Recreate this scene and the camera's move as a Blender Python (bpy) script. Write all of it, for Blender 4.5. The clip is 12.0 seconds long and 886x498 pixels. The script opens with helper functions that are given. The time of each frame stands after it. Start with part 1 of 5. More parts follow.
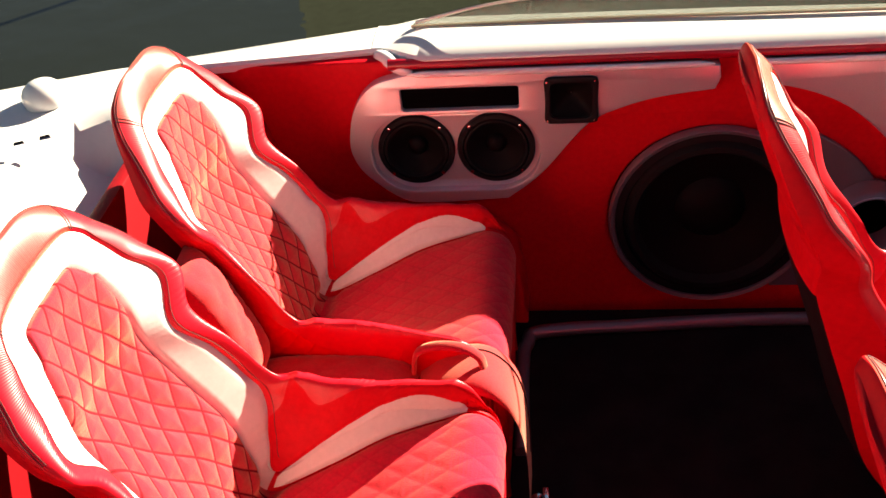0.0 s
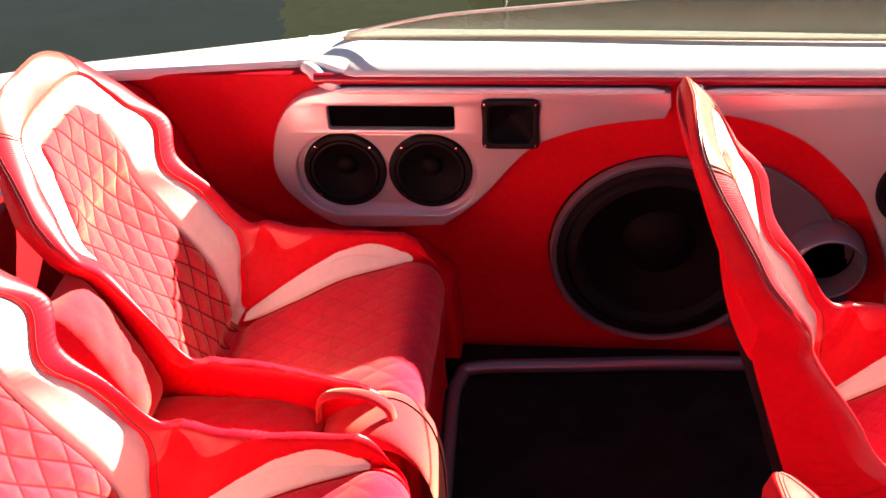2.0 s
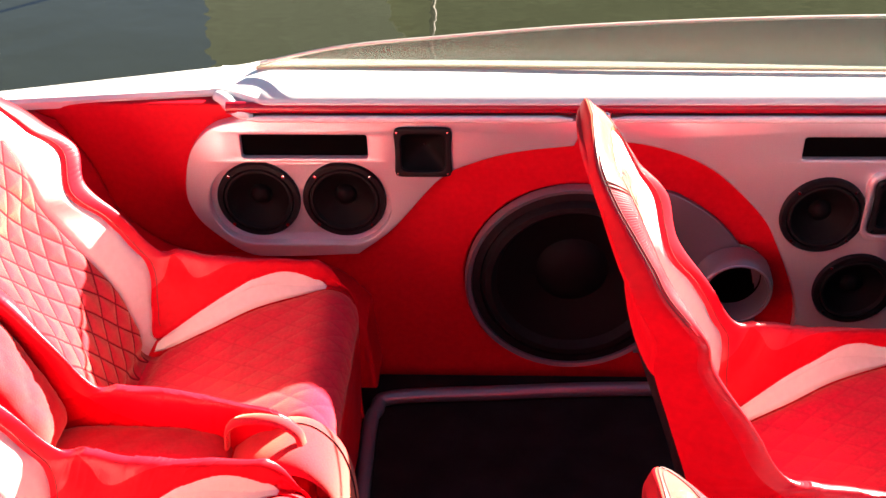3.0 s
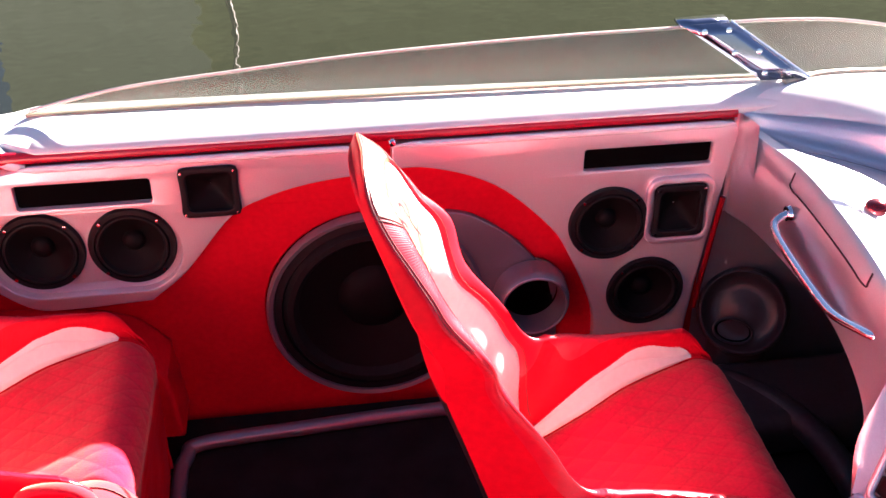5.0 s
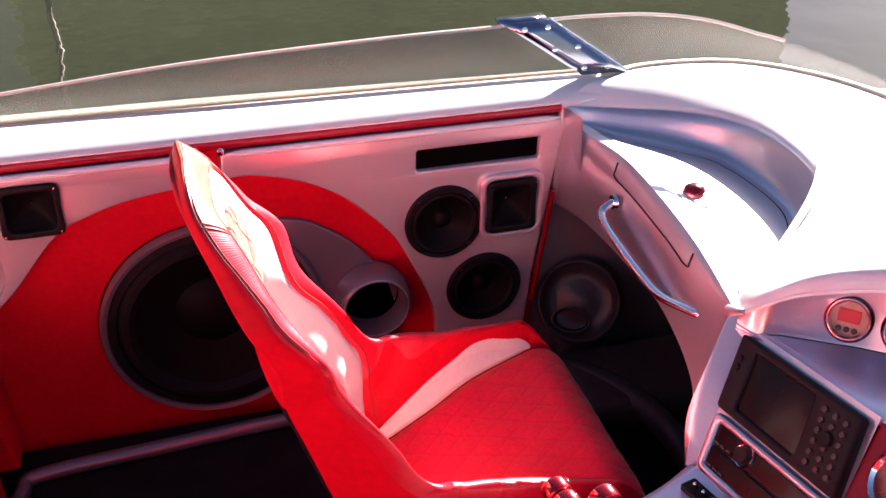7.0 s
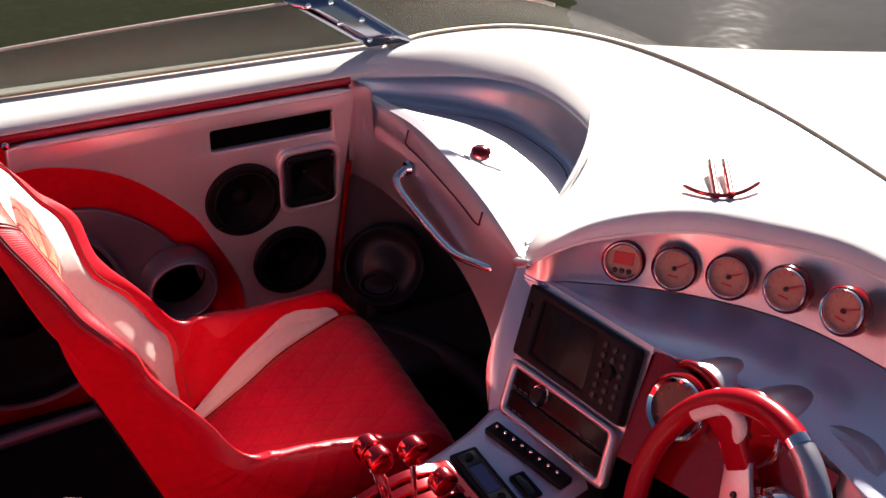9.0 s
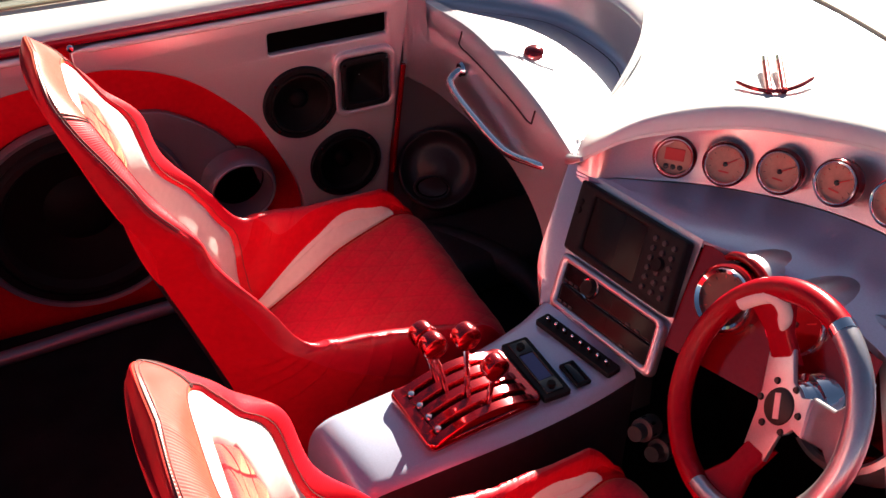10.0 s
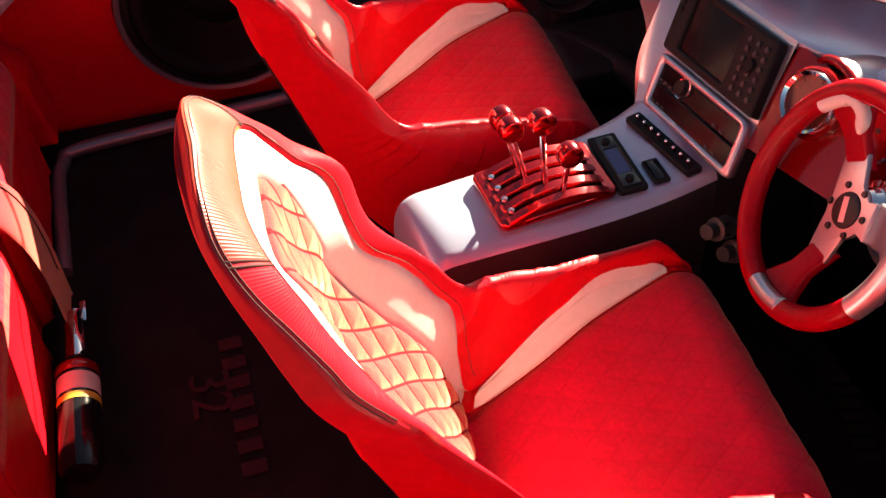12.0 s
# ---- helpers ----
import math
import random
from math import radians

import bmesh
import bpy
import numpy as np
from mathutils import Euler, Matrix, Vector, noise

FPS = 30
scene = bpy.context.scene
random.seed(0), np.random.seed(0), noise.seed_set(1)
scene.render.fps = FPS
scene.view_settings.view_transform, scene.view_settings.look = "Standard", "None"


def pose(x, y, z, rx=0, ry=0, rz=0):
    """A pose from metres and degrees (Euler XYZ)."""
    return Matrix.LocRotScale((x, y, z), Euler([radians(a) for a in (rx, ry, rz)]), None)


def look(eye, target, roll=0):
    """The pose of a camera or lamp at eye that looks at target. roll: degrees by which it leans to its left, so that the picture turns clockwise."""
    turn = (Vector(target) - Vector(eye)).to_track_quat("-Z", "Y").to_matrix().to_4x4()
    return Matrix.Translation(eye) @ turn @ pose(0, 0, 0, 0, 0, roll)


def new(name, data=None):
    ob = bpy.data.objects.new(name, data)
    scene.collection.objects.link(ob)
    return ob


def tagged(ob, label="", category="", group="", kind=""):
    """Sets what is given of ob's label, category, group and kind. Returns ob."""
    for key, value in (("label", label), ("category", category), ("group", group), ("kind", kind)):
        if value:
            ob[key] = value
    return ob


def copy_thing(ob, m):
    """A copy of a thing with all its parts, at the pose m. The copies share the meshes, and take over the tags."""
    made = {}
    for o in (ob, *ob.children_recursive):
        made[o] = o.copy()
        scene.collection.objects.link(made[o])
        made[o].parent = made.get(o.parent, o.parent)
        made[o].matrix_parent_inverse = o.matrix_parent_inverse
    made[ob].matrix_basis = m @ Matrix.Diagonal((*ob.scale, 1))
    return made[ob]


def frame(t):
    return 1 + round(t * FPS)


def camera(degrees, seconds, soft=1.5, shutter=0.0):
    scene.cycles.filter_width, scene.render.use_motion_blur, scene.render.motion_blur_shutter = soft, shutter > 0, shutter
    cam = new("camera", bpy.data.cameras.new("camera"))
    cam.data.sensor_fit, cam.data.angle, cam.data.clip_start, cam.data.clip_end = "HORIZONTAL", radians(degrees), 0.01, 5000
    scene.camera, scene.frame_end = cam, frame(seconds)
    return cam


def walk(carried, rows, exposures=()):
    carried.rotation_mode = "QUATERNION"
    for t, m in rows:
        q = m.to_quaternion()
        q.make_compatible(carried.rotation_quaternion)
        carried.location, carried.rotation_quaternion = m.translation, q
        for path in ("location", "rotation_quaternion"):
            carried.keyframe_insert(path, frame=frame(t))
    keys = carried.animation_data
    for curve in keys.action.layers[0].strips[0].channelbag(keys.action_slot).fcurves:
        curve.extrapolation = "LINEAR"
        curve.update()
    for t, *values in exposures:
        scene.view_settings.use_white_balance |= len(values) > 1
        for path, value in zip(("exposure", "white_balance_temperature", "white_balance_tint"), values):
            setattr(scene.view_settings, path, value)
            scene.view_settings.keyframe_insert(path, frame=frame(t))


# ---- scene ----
cam = camera(45.0, 12.0)
PATH = [
    (0, (0.3440, -0.1130, 1.5950), (0.1106, 1.5110, 0.4513), -5.760),
    (0.5, (0.3860, -0.0360, 1.5720), (-0.0380, 1.5391, 0.4147), -7.774),
    (1, (0.4250, 0.0180, 1.5630), (-0.0268, 1.6031, 0.4302), -6.830),
    (1.5, (0.4210, 0.0490, 1.5540), (0.1085, 1.6582, 0.4082), -4.445),
    (2, (0.4360, 0.0650, 1.5480), (0.2351, 1.6902, 0.3998), -3.035),
    (2.5, (0.4590, 0.0430, 1.5220), (0.3145, 1.7000, 0.4114), -1.931),
    (4.3, (0.521, 0.042, 1.523), (0.654, 1.73, 0.459), -0.2),
    (4.5, (0.531, 0.052, 1.535), (0.695, 1.735, 0.467), -0.1),
    (5, (0.549, 0.064, 1.542), (0.78, 1.742, 0.48), -0.3),
    (5.5, (0.539, 0.063, 1.538), (0.864, 1.742, 0.501), 1.1),
    (6, (0.534, 0.059, 1.534), (0.921, 1.717, 0.485), 0.9),
    (6.5, (0.549, 0.056, 1.535), (0.999, 1.701, 0.491), 1.3),
    (7, (0.576, 0.05, 1.529), (1.078, 1.68, 0.486), 1.1),
    (7.5, (0.566, 0.036, 1.538), (1.162, 1.643, 0.507), 1.6),
    (7.7, (0.597, 0.028, 1.539), (1.206, 1.613, 0.481), 1.5),
    (9.3, (0.576, -0.023, 1.567), (1.397, 1.433, 0.469), 2.8),
    (9.5, (0.554, -0.033, 1.564), (1.335, 1.421, 0.433), 2.3),
    (10, (0.564, -0.059, 1.557), (1.243, 1.381, 0.346), 0.6),
    (10.5, (0.559, -0.066, 1.541), (1.163, 1.328, 0.241), 0.2),
    (11, (0.546, -0.087, 1.539), (1.105, 1.257, 0.166), 0.2),
    (11.5, (0.551, -0.115, 1.538), (1.105, 1.166, 0.104), -0.3),
    (12, (0.659, -0.19, 1.541), (0.96, 1.166, 0.102), -3.8),
]
walk(cam, [(t, look(eye, target, roll)) for t, eye, target, roll in PATH],
     [(0.0, 2.30, 6800, 11), (1.5, 2.50, 6700, 11), (2.0, 2.94, 6500, 12), (2.5, 3.22, 6400, 13), (4.5, 3.48, 5900, 22), (5.0, 3.52, 5800, 24), (5.5, 3.46, 5800, 24), (6.5, 3.22, 5800, 24),
      (7.5, 2.98, 5800, 24), (9.5, 1.90, 6200, 18), (10.0, 2.32, 6300, 16), (10.5, 2.58, 6500, 14), (11.0, 2.66, 6700, 12), (11.5, 2.70, 6900, 12), (12.0, 2.78, 7100, 10)])

# ---- world, sun, exposure ----
world = bpy.data.worlds.new("world")
scene.world = world
world.use_nodes = True
wn = world.node_tree
sky = wn.nodes.new("ShaderNodeTexSky")
sky.sky_type = "NISHITA"
sky.sun_disc = False
sky.dust_density = 0.8
SUN_AZ, SUN_EL = 46.0, 24.2  # degrees: azimuth from +x towards +y, height
sky.sun_elevation = radians(SUN_EL)
sky.sun_rotation = radians(90 - SUN_AZ)
wn.nodes["Background"].inputs["Strength"].default_value = 0.014
wn.links.new(sky.outputs[0], wn.nodes["Background"].inputs["Color"])
sun = new("sun", bpy.data.lights.new("sun", "SUN"))
sun.data.energy, sun.data.angle, sun.data.color = 5.0, radians(0.53), (1.0, 0.88, 0.68)
sun.matrix_world = look((0, 0, 5), (-math.cos(radians(SUN_AZ)) * math.cos(radians(SUN_EL)), -math.sin(radians(SUN_AZ)) * math.cos(radians(SUN_EL)), 5 - math.sin(radians(SUN_EL))))


# ---- materials ----
def mat(name, base, rough=0.5, metal=0.0, coat=0.0, spec=0.5):
    m = bpy.data.materials.new(name)
    m.use_nodes = True
    b = m.node_tree.nodes["Principled BSDF"]
    b.inputs["Base Color"].default_value = (*base, 1)
    b.inputs["Roughness"].default_value = rough
    b.inputs["Metallic"].default_value = metal
    b.inputs["Coat Weight"].default_value = coat
    b.inputs["Coat Roughness"].default_value = 0.06
    b.inputs["Specular IOR Level"].default_value = spec
    return m


def node(m, kind, **vals):
    n = m.node_tree.nodes.new(kind)
    for k, v in vals.items():
        n.inputs[k].default_value = v
    return n


def link(m, a, b):
    m.node_tree.links.new(a, b)


def bsdf(m):
    return m.node_tree.nodes["Principled BSDF"]


def coords(m, scale=(1, 1, 1)):
    c = node(m, "ShaderNodeTexCoord")
    p = node(m, "ShaderNodeMapping", Scale=scale)
    link(m, c.outputs["Object"], p.inputs["Vector"])
    return p.outputs[0]


def vary(m, base, amount=0.15, scale=6.0, fine=90.0):
    """Mottles the base colour at two scales."""
    v = coords(m)
    a = node(m, "ShaderNodeTexNoise", Scale=scale, Detail=4.0)
    b = node(m, "ShaderNodeTexNoise", Scale=fine, Detail=3.0)
    link(m, v, a.inputs["Vector"])
    link(m, v, b.inputs["Vector"])
    s = node(m, "ShaderNodeMath")
    s.operation = "ADD"
    link(m, a.outputs[0], s.inputs[0])
    link(m, b.outputs[0], s.inputs[1])
    r = node(m, "ShaderNodeMapRange")
    r.inputs["From Min"].default_value, r.inputs["From Max"].default_value = 0.7, 1.3
    r.inputs["To Min"].default_value, r.inputs["To Max"].default_value = 1 - amount, 1 + amount
    link(m, s.outputs[0], r.inputs[0])
    x = node(m, "ShaderNodeVectorMath")
    x.operation = "SCALE"
    x.inputs[0].default_value = base
    link(m, r.outputs[0], x.inputs["Scale"])
    link(m, x.outputs[0], bsdf(m).inputs["Base Color"])
    return m


def bump(m, height, strength=0.3, distance=0.002):
    b = node(m, "ShaderNodeBump", Strength=strength, Distance=distance)
    link(m, height, b.inputs["Height"])
    link(m, b.outputs[0], bsdf(m).inputs["Normal"])
    return m


def noise_bump(m, scale, strength=0.25, distance=0.001, detail=4.0):
    n = node(m, "ShaderNodeTexNoise", Scale=scale, Detail=detail)
    link(m, coords(m), n.inputs["Vector"])
    return bump(m, n.outputs[0], strength, distance)


def flake(m, base):
    """Metal-flake paint: fine sparkle in roughness and tone."""
    v = coords(m)
    n = node(m, "ShaderNodeTexVoronoi", Scale=900.0)
    link(m, v, n.inputs["Vector"])
    r = node(m, "ShaderNodeMapRange")
    r.inputs["To Min"].default_value, r.inputs["To Max"].default_value = 0.28, 0.35
    link(m, n.outputs["Color"], r.inputs[0])
    link(m, r.outputs[0], bsdf(m).inputs["Roughness"])
    return vary(m, base, 0.07, 3.0, 400.0)


RED = (0.60, 0.005, 0.014)
red_vinyl = noise_bump(vary(mat("red_vinyl", RED, 0.45, coat=0.0, spec=0.08), RED, 0.10), 260.0, 0.12, 0.0006)


def carbon_vinyl(name, base, rough, spec, sheen, relief):
    m = vary(mat(name, base, rough, coat=0.0, spec=spec), base, 0.08)
    bsdf(m).inputs["Sheen Weight"].default_value, bsdf(m).inputs["Sheen Roughness"].default_value = sheen, 0.50
    bsdf(m).inputs["Sheen Tint"].default_value = (1.0, 0.80, 0.36, 1)
    u = node(m, "ShaderNodeTexCoord")
    w = node(m, "ShaderNodeTexWave", Scale=96.0, Distortion=0.25)
    w.bands_direction = "X"
    link(m, u.outputs["UV"], w.inputs["Vector"])
    return bump(m, w.outputs["Fac"], relief, 0.0008)


red_carbon = carbon_vinyl("glossy_carbon_vinyl", (0.60, 0.012, 0.017), 0.34, 0.70, 0.36, 0.26)
soft_carbon = carbon_vinyl("soft_carbon_vinyl", (0.60, 0.003, 0.018), 0.35, 0.45, 0.02, 0.16)
# deeper than the red vinyl: bulkhead shade and less bounce put into the colour
DIMMED_RED = (0.22, 0.004, 0.007)
dimmed_red_vinyl = noise_bump(vary(mat("dimmed_red_vinyl", DIMMED_RED, 0.5, spec=0.1), DIMMED_RED, 0.12), 260.0, 0.12, 0.0006)
SUEDE = (0.47, 0.007, 0.032)


def suede(name, base_colour, nap_weight, seams=0.0):
    """Napped suede; with seams, thread lines where either of the two quilting coordinates is whole."""
    m = noise_bump(vary(mat(name, base_colour, 0.9, spec=0.1), base_colour, 0.16, 9.0, 160.0), 420.0, 0.35, 0.0012)
    b = bsdf(m)
    b.inputs["Sheen Weight"].default_value, b.inputs["Sheen Roughness"].default_value = nap_weight, 0.49
    b.inputs["Sheen Tint"].default_value = (1.0, 0.92, 0.52, 1)
    if seams:
        base = b.inputs["Base Color"].links[0].from_socket
        uv = node(m, "ShaderNodeTexCoord")
        sep = node(m, "ShaderNodeSeparateXYZ")
        link(m, uv.outputs["UV"], sep.inputs[0])
        near = []
        for axis in (0, 1):
            tri = node(m, "ShaderNodeMath")
            tri.operation = "PINGPONG"
            tri.inputs[1].default_value = 0.5
            link(m, sep.outputs[axis], tri.inputs[0])
            near.append(tri.outputs[0])
        low = node(m, "ShaderNodeMath")
        low.operation = "MINIMUM"
        link(m, near[0], low.inputs[0])
        link(m, near[1], low.inputs[1])
        line = node(m, "ShaderNodeMapRange")
        line.inputs["From Min"].default_value, line.inputs["From Max"].default_value = 0.015, 0.070
        line.inputs["To Min"].default_value, line.inputs["To Max"].default_value = seams, 0.0
        link(m, low.outputs[0], line.inputs[0])
        mix = node(m, "ShaderNodeMix")
        mix.data_type = "RGBA"
        link(m, line.outputs[0], mix.inputs["Factor"])
        link(m, base, mix.inputs[6])
        mix.inputs[7].default_value = (0.11, 0.010, 0.012, 1)
        link(m, mix.outputs[2], b.inputs["Base Color"])
        nap = node(m, "ShaderNodeMath")
        nap.operation = "SUBTRACT"
        nap.inputs[0].default_value = nap_weight
        nap.use_clamp = True
        link(m, line.outputs[0], nap.inputs[1])
        link(m, nap.outputs[0], b.inputs["Sheen Weight"])
    return m


red_suede = suede("red_suede", SUEDE, 0.62)
red_quilt = suede("red_quilted_suede", SUEDE, 0.62, 0.85)
# same suede for cushions, crimson shade put into its colour and weaker nap
shaded_suede = suede("red_suede_in_shade", (0.59, 0.004, 0.038), 0.30, 0.09)


def perforated():
    base = (0.72, 0.66, 0.63)
    m = vary(mat("light_perforated_leather", base, 0.5), base, 0.06)
    v = node(m, "ShaderNodeTexVoronoi", Scale=210.0, Randomness=0.0)
    link(m, coords(m), v.inputs["Vector"])
    r = node(m, "ShaderNodeMapRange")
    r.inputs["From Min"].default_value, r.inputs["From Max"].default_value = 0.2, 0.35
    link(m, v.outputs["Distance"], r.inputs[0])
    return bump(m, r.outputs[0], 0.06, 0.0004)


light_leather = perforated()
WHITE = (0.80, 0.80, 0.79)
gelcoat = vary(mat("white_gelcoat", WHITE, 0.18, coat=0.5), WHITE, 0.03, 2.0, 60.0)
SILVER = (0.60, 0.58, 0.63)
silver_paint = flake(mat("silver_paint", SILVER, 0.30, 0.85, coat=0.3), SILVER)
# rose tint stands for the red seats mirrored in the silver panel
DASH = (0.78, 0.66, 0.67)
dash_silver = flake(mat("silver_red_bounce", DASH, 0.32, 0.85, coat=0.25), DASH)
# blue tint puts the mirrored sky into the shelf's silver
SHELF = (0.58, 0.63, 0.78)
shelf_silver = flake(mat("silver_sky_tint", SHELF, 0.28, 0.45, coat=0.15), SHELF)
# console silver, its blue sky reflection put into the colour
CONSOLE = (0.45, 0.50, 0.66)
console_sky_tint = flake(mat("console_sky_tint", CONSOLE, 0.30, 0.38, coat=0.25), CONSOLE)
# lighter pinkish copy of the silver: bounce from red upholstery put into the colour
FASCIA_TINT = (0.74, 0.66, 0.69)
fascia_silver = flake(mat("silver_fascia_bounce", FASCIA_TINT, 0.34, 0.50, coat=0.3), FASCIA_TINT)
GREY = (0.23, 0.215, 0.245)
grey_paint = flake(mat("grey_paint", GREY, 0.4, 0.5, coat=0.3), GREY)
CHARCOAL = (0.035, 0.033, 0.037)
charcoal = noise_bump(vary(mat("charcoal_moulding", CHARCOAL, 0.42, spec=0.4), CHARCOAL, 0.2), 200.0, 0.15, 0.0006)
footwell_grey = noise_bump(vary(mat("footwell_grey", (0.022, 0.020, 0.024), 0.32, spec=0.35), (0.022, 0.020, 0.024), 0.15), 200.0, 0.10, 0.0005)
gloss_black = vary(mat("gloss_black", (0.008, 0.008, 0.009), 0.12), (0.008, 0.008, 0.009), 0.15)
chrome = noise_bump(mat("chrome", (0.86, 0.86, 0.88), 0.07, 1.0), 40.0, 0.03, 0.0005)
# chrome darkened so the bracket's dark reflections sit in the metal colour
polished = noise_bump(mat("darkened_chrome", (0.34, 0.35, 0.42), 0.10, 1.0), 30.0, 0.04, 0.0005)
black_plastic = noise_bump(vary(mat("black_plastic", (0.010, 0.010, 0.011), 0.5, spec=0.15), (0.010, 0.010, 0.011), 0.2), 300.0, 0.2, 0.0006)
black_cone = noise_bump(vary(mat("black_cone", (0.004, 0.004, 0.004), 0.6, spec=0.12), (0.004, 0.004, 0.004), 0.25), 120.0, 0.2, 0.001)
rubber = vary(mat("black_rubber", (0.006, 0.006, 0.006), 0.6, spec=0.15), (0.010, 0.010, 0.010), 0.2)
# near-black for recess interiors: their shade is put into the colour
void = mat("recess_shade", (0.002, 0.002, 0.002), 0.95, spec=0.03)
CARPET = (0.017, 0.014, 0.015)
carpet = noise_bump(vary(mat("black_carpet", CARPET, 0.95, spec=0.1), CARPET, 0.4, 12.0, 500.0), 900.0, 0.6, 0.003)
seam_thread = vary(mat("seam_thread", (0.10, 0.03, 0.03), 0.8), (0.10, 0.03, 0.03), 0.2)
anod_red = vary(mat("red_anodised_aluminium", (0.44, 0.003, 0.010), 0.15, 0.85, coat=1.0), (0.44, 0.003, 0.010), 0.06)
bsdf(anod_red).inputs["Coat Roughness"].default_value = 0.12
red_gloss = vary(mat("red_gloss_paint", (0.20, 0.002, 0.004), 0.14, 0.0, coat=0.15), (0.20, 0.002, 0.004), 0.06)
red_piping = noise_bump(vary(mat("red_piping", (0.36, 0.003, 0.014), 0.18, coat=0.6), (0.36, 0.003, 0.014), 0.08), 60.0, 0.05, 0.0006)
tan_trim = vary(mat("tan_edge_trim", (0.60, 0.48, 0.36), 0.5), (0.60, 0.48, 0.36), 0.12)


def pane_mat(name, tint, haze, share):
    """Thin acrylic: mostly see-through, with a share of hazy glossy surface."""
    m = mat(name, haze, 0.35, spec=0.3)
    tr = node(m, "ShaderNodeBsdfTransparent")
    tr.inputs["Color"].default_value = (*tint, 1)
    mix = node(m, "ShaderNodeMixShader")
    n = node(m, "ShaderNodeTexNoise", Scale=3.0, Detail=1.0)
    link(m, coords(m), n.inputs["Vector"])
    r = node(m, "ShaderNodeMapRange")
    r.inputs["To Min"].default_value, r.inputs["To Max"].default_value = share * 0.8, share * 1.2
    link(m, n.outputs[0], r.inputs[0])
    link(m, r.outputs[0], mix.inputs[0])
    link(m, tr.outputs[0], mix.inputs[1])
    link(m, bsdf(m).outputs[0], mix.inputs[2])
    link(m, mix.outputs[0], m.node_tree.nodes["Material Output"].inputs["Surface"])
    return m


tinted_glass = pane_mat("tinted_acrylic", (0.82, 0.85, 0.82), (0.195, 0.222, 0.192), 0.42)
clear_glass = pane_mat("clear_acrylic", (0.92, 0.93, 0.92), (0.75, 0.75, 0.73), 0.09)


# ---- mesh helpers ----
def finish(bm, name, material, smooth=True, angle=40):
    me = bpy.data.meshes.new(name)
    bmesh.ops.recalc_face_normals(bm, faces=bm.faces)
    bm.to_mesh(me)
    bm.free()
    for m in material if isinstance(material, (list, tuple)) else [material]:
        me.materials.append(m)
    if smooth:
        me.polygons.foreach_set("use_smooth", [True] * len(me.polygons))
        me.set_sharp_from_angle(angle=radians(angle))
    me.update()
    return me


def part(name, bm, material, parent=None, label="", smooth=True, m=None):
    """Links a bmesh (or a ready mesh) as one object, under a parent."""
    me = finish(bm, name, material, smooth) if isinstance(bm, bmesh.types.BMesh) else bm
    ob = new(name, me)
    if parent:
        ob.parent = parent
    if m is not None:
        ob.matrix_basis = m
    if label:
        tagged(ob, label)
    return ob


def thing(name, label, category, m=None, group="", kind=""):
    ob = new(name)
    ob.empty_display_size = 0.05
    if m is not None:
        ob.matrix_basis = m
    return tagged(ob, label, category, group, kind)


def catmull(points, n):
    """n samples along a smooth curve through the points (numpy rows)."""
    p = np.asarray(points, float)
    p = np.vstack([2 * p[0] - p[1], p, 2 * p[-1] - p[-2]])
    out = []
    for u in np.linspace(0, len(p) - 3, n):
        i = min(int(u), len(p) - 4)
        t = u - i
        a, b, c, d = p[i : i + 4]
        out.append(0.5 * (2 * b + (c - a) * t + (2 * a - 5 * b + 4 * c - d) * t * t + (3 * b - a - 3 * c + d) * t**3))
    return np.array(out)


def grid_bm(rows, close_u=False, close_v=False):
    """A bmesh from rows of points."""
    bm = bmesh.new()
    vs = [[bm.verts.new(p) for p in row] for row in rows]
    nu, nv = len(vs), len(vs[0])
    for i in range(nu if close_u else nu - 1):
        for j in range(nv if close_v else nv - 1):
            q = [vs[i][j], vs[(i + 1) % nu][j], vs[(i + 1) % nu][(j + 1) % nv], vs[i][(j + 1) % nv]]
            if len(set(q)) == 4:
                bm.faces.new(q)
    return bm


def tube_bm(path, radius, n=12, closed=False, caps=True, squash=1.0):
    """A round bar along a path of points; radius may be a list."""
    p = [Vector(q) for q in path]
    rad = radius if isinstance(radius, (list, tuple)) else [radius] * len(p)
    rows = []
    up = None
    for i, q in enumerate(p):
        a = p[i - 1] if i or closed else q
        b = p[(i + 1) % len(p)] if i < len(p) - 1 or closed else q
        d = (b - a).normalized()
        if up is None:
            up = Vector((0, 0, 1)) if abs(d.z) < 0.9 else Vector((1, 0, 0))
        s = d.cross(up).normalized()
        up = s.cross(d).normalized()
        rows.append([q + rad[i] * (math.cos(k) * s + squash * math.sin(k) * up) for k in [2 * math.pi * j / n for j in range(n)]])
    bm = grid_bm(rows, closed, True)
    if caps and not closed:
        bm.verts.ensure_lookup_table()
        bm.faces.new(bm.verts[:n])
        bm.faces.new(bm.verts[-n:])
    return bm


def lathe_bm(profile, n=48):
    """Turns (radius, height) pairs round the z axis."""
    rows = []
    for r, z in profile:
        rows.append([(max(r, 1e-5) * math.cos(2 * math.pi * j / n), max(r, 1e-5) * math.sin(2 * math.pi * j / n), z) for j in range(n)])
    bm = grid_bm(rows, False, True)
    bmesh.ops.remove_doubles(bm, verts=bm.verts, dist=2e-5)
    return bm


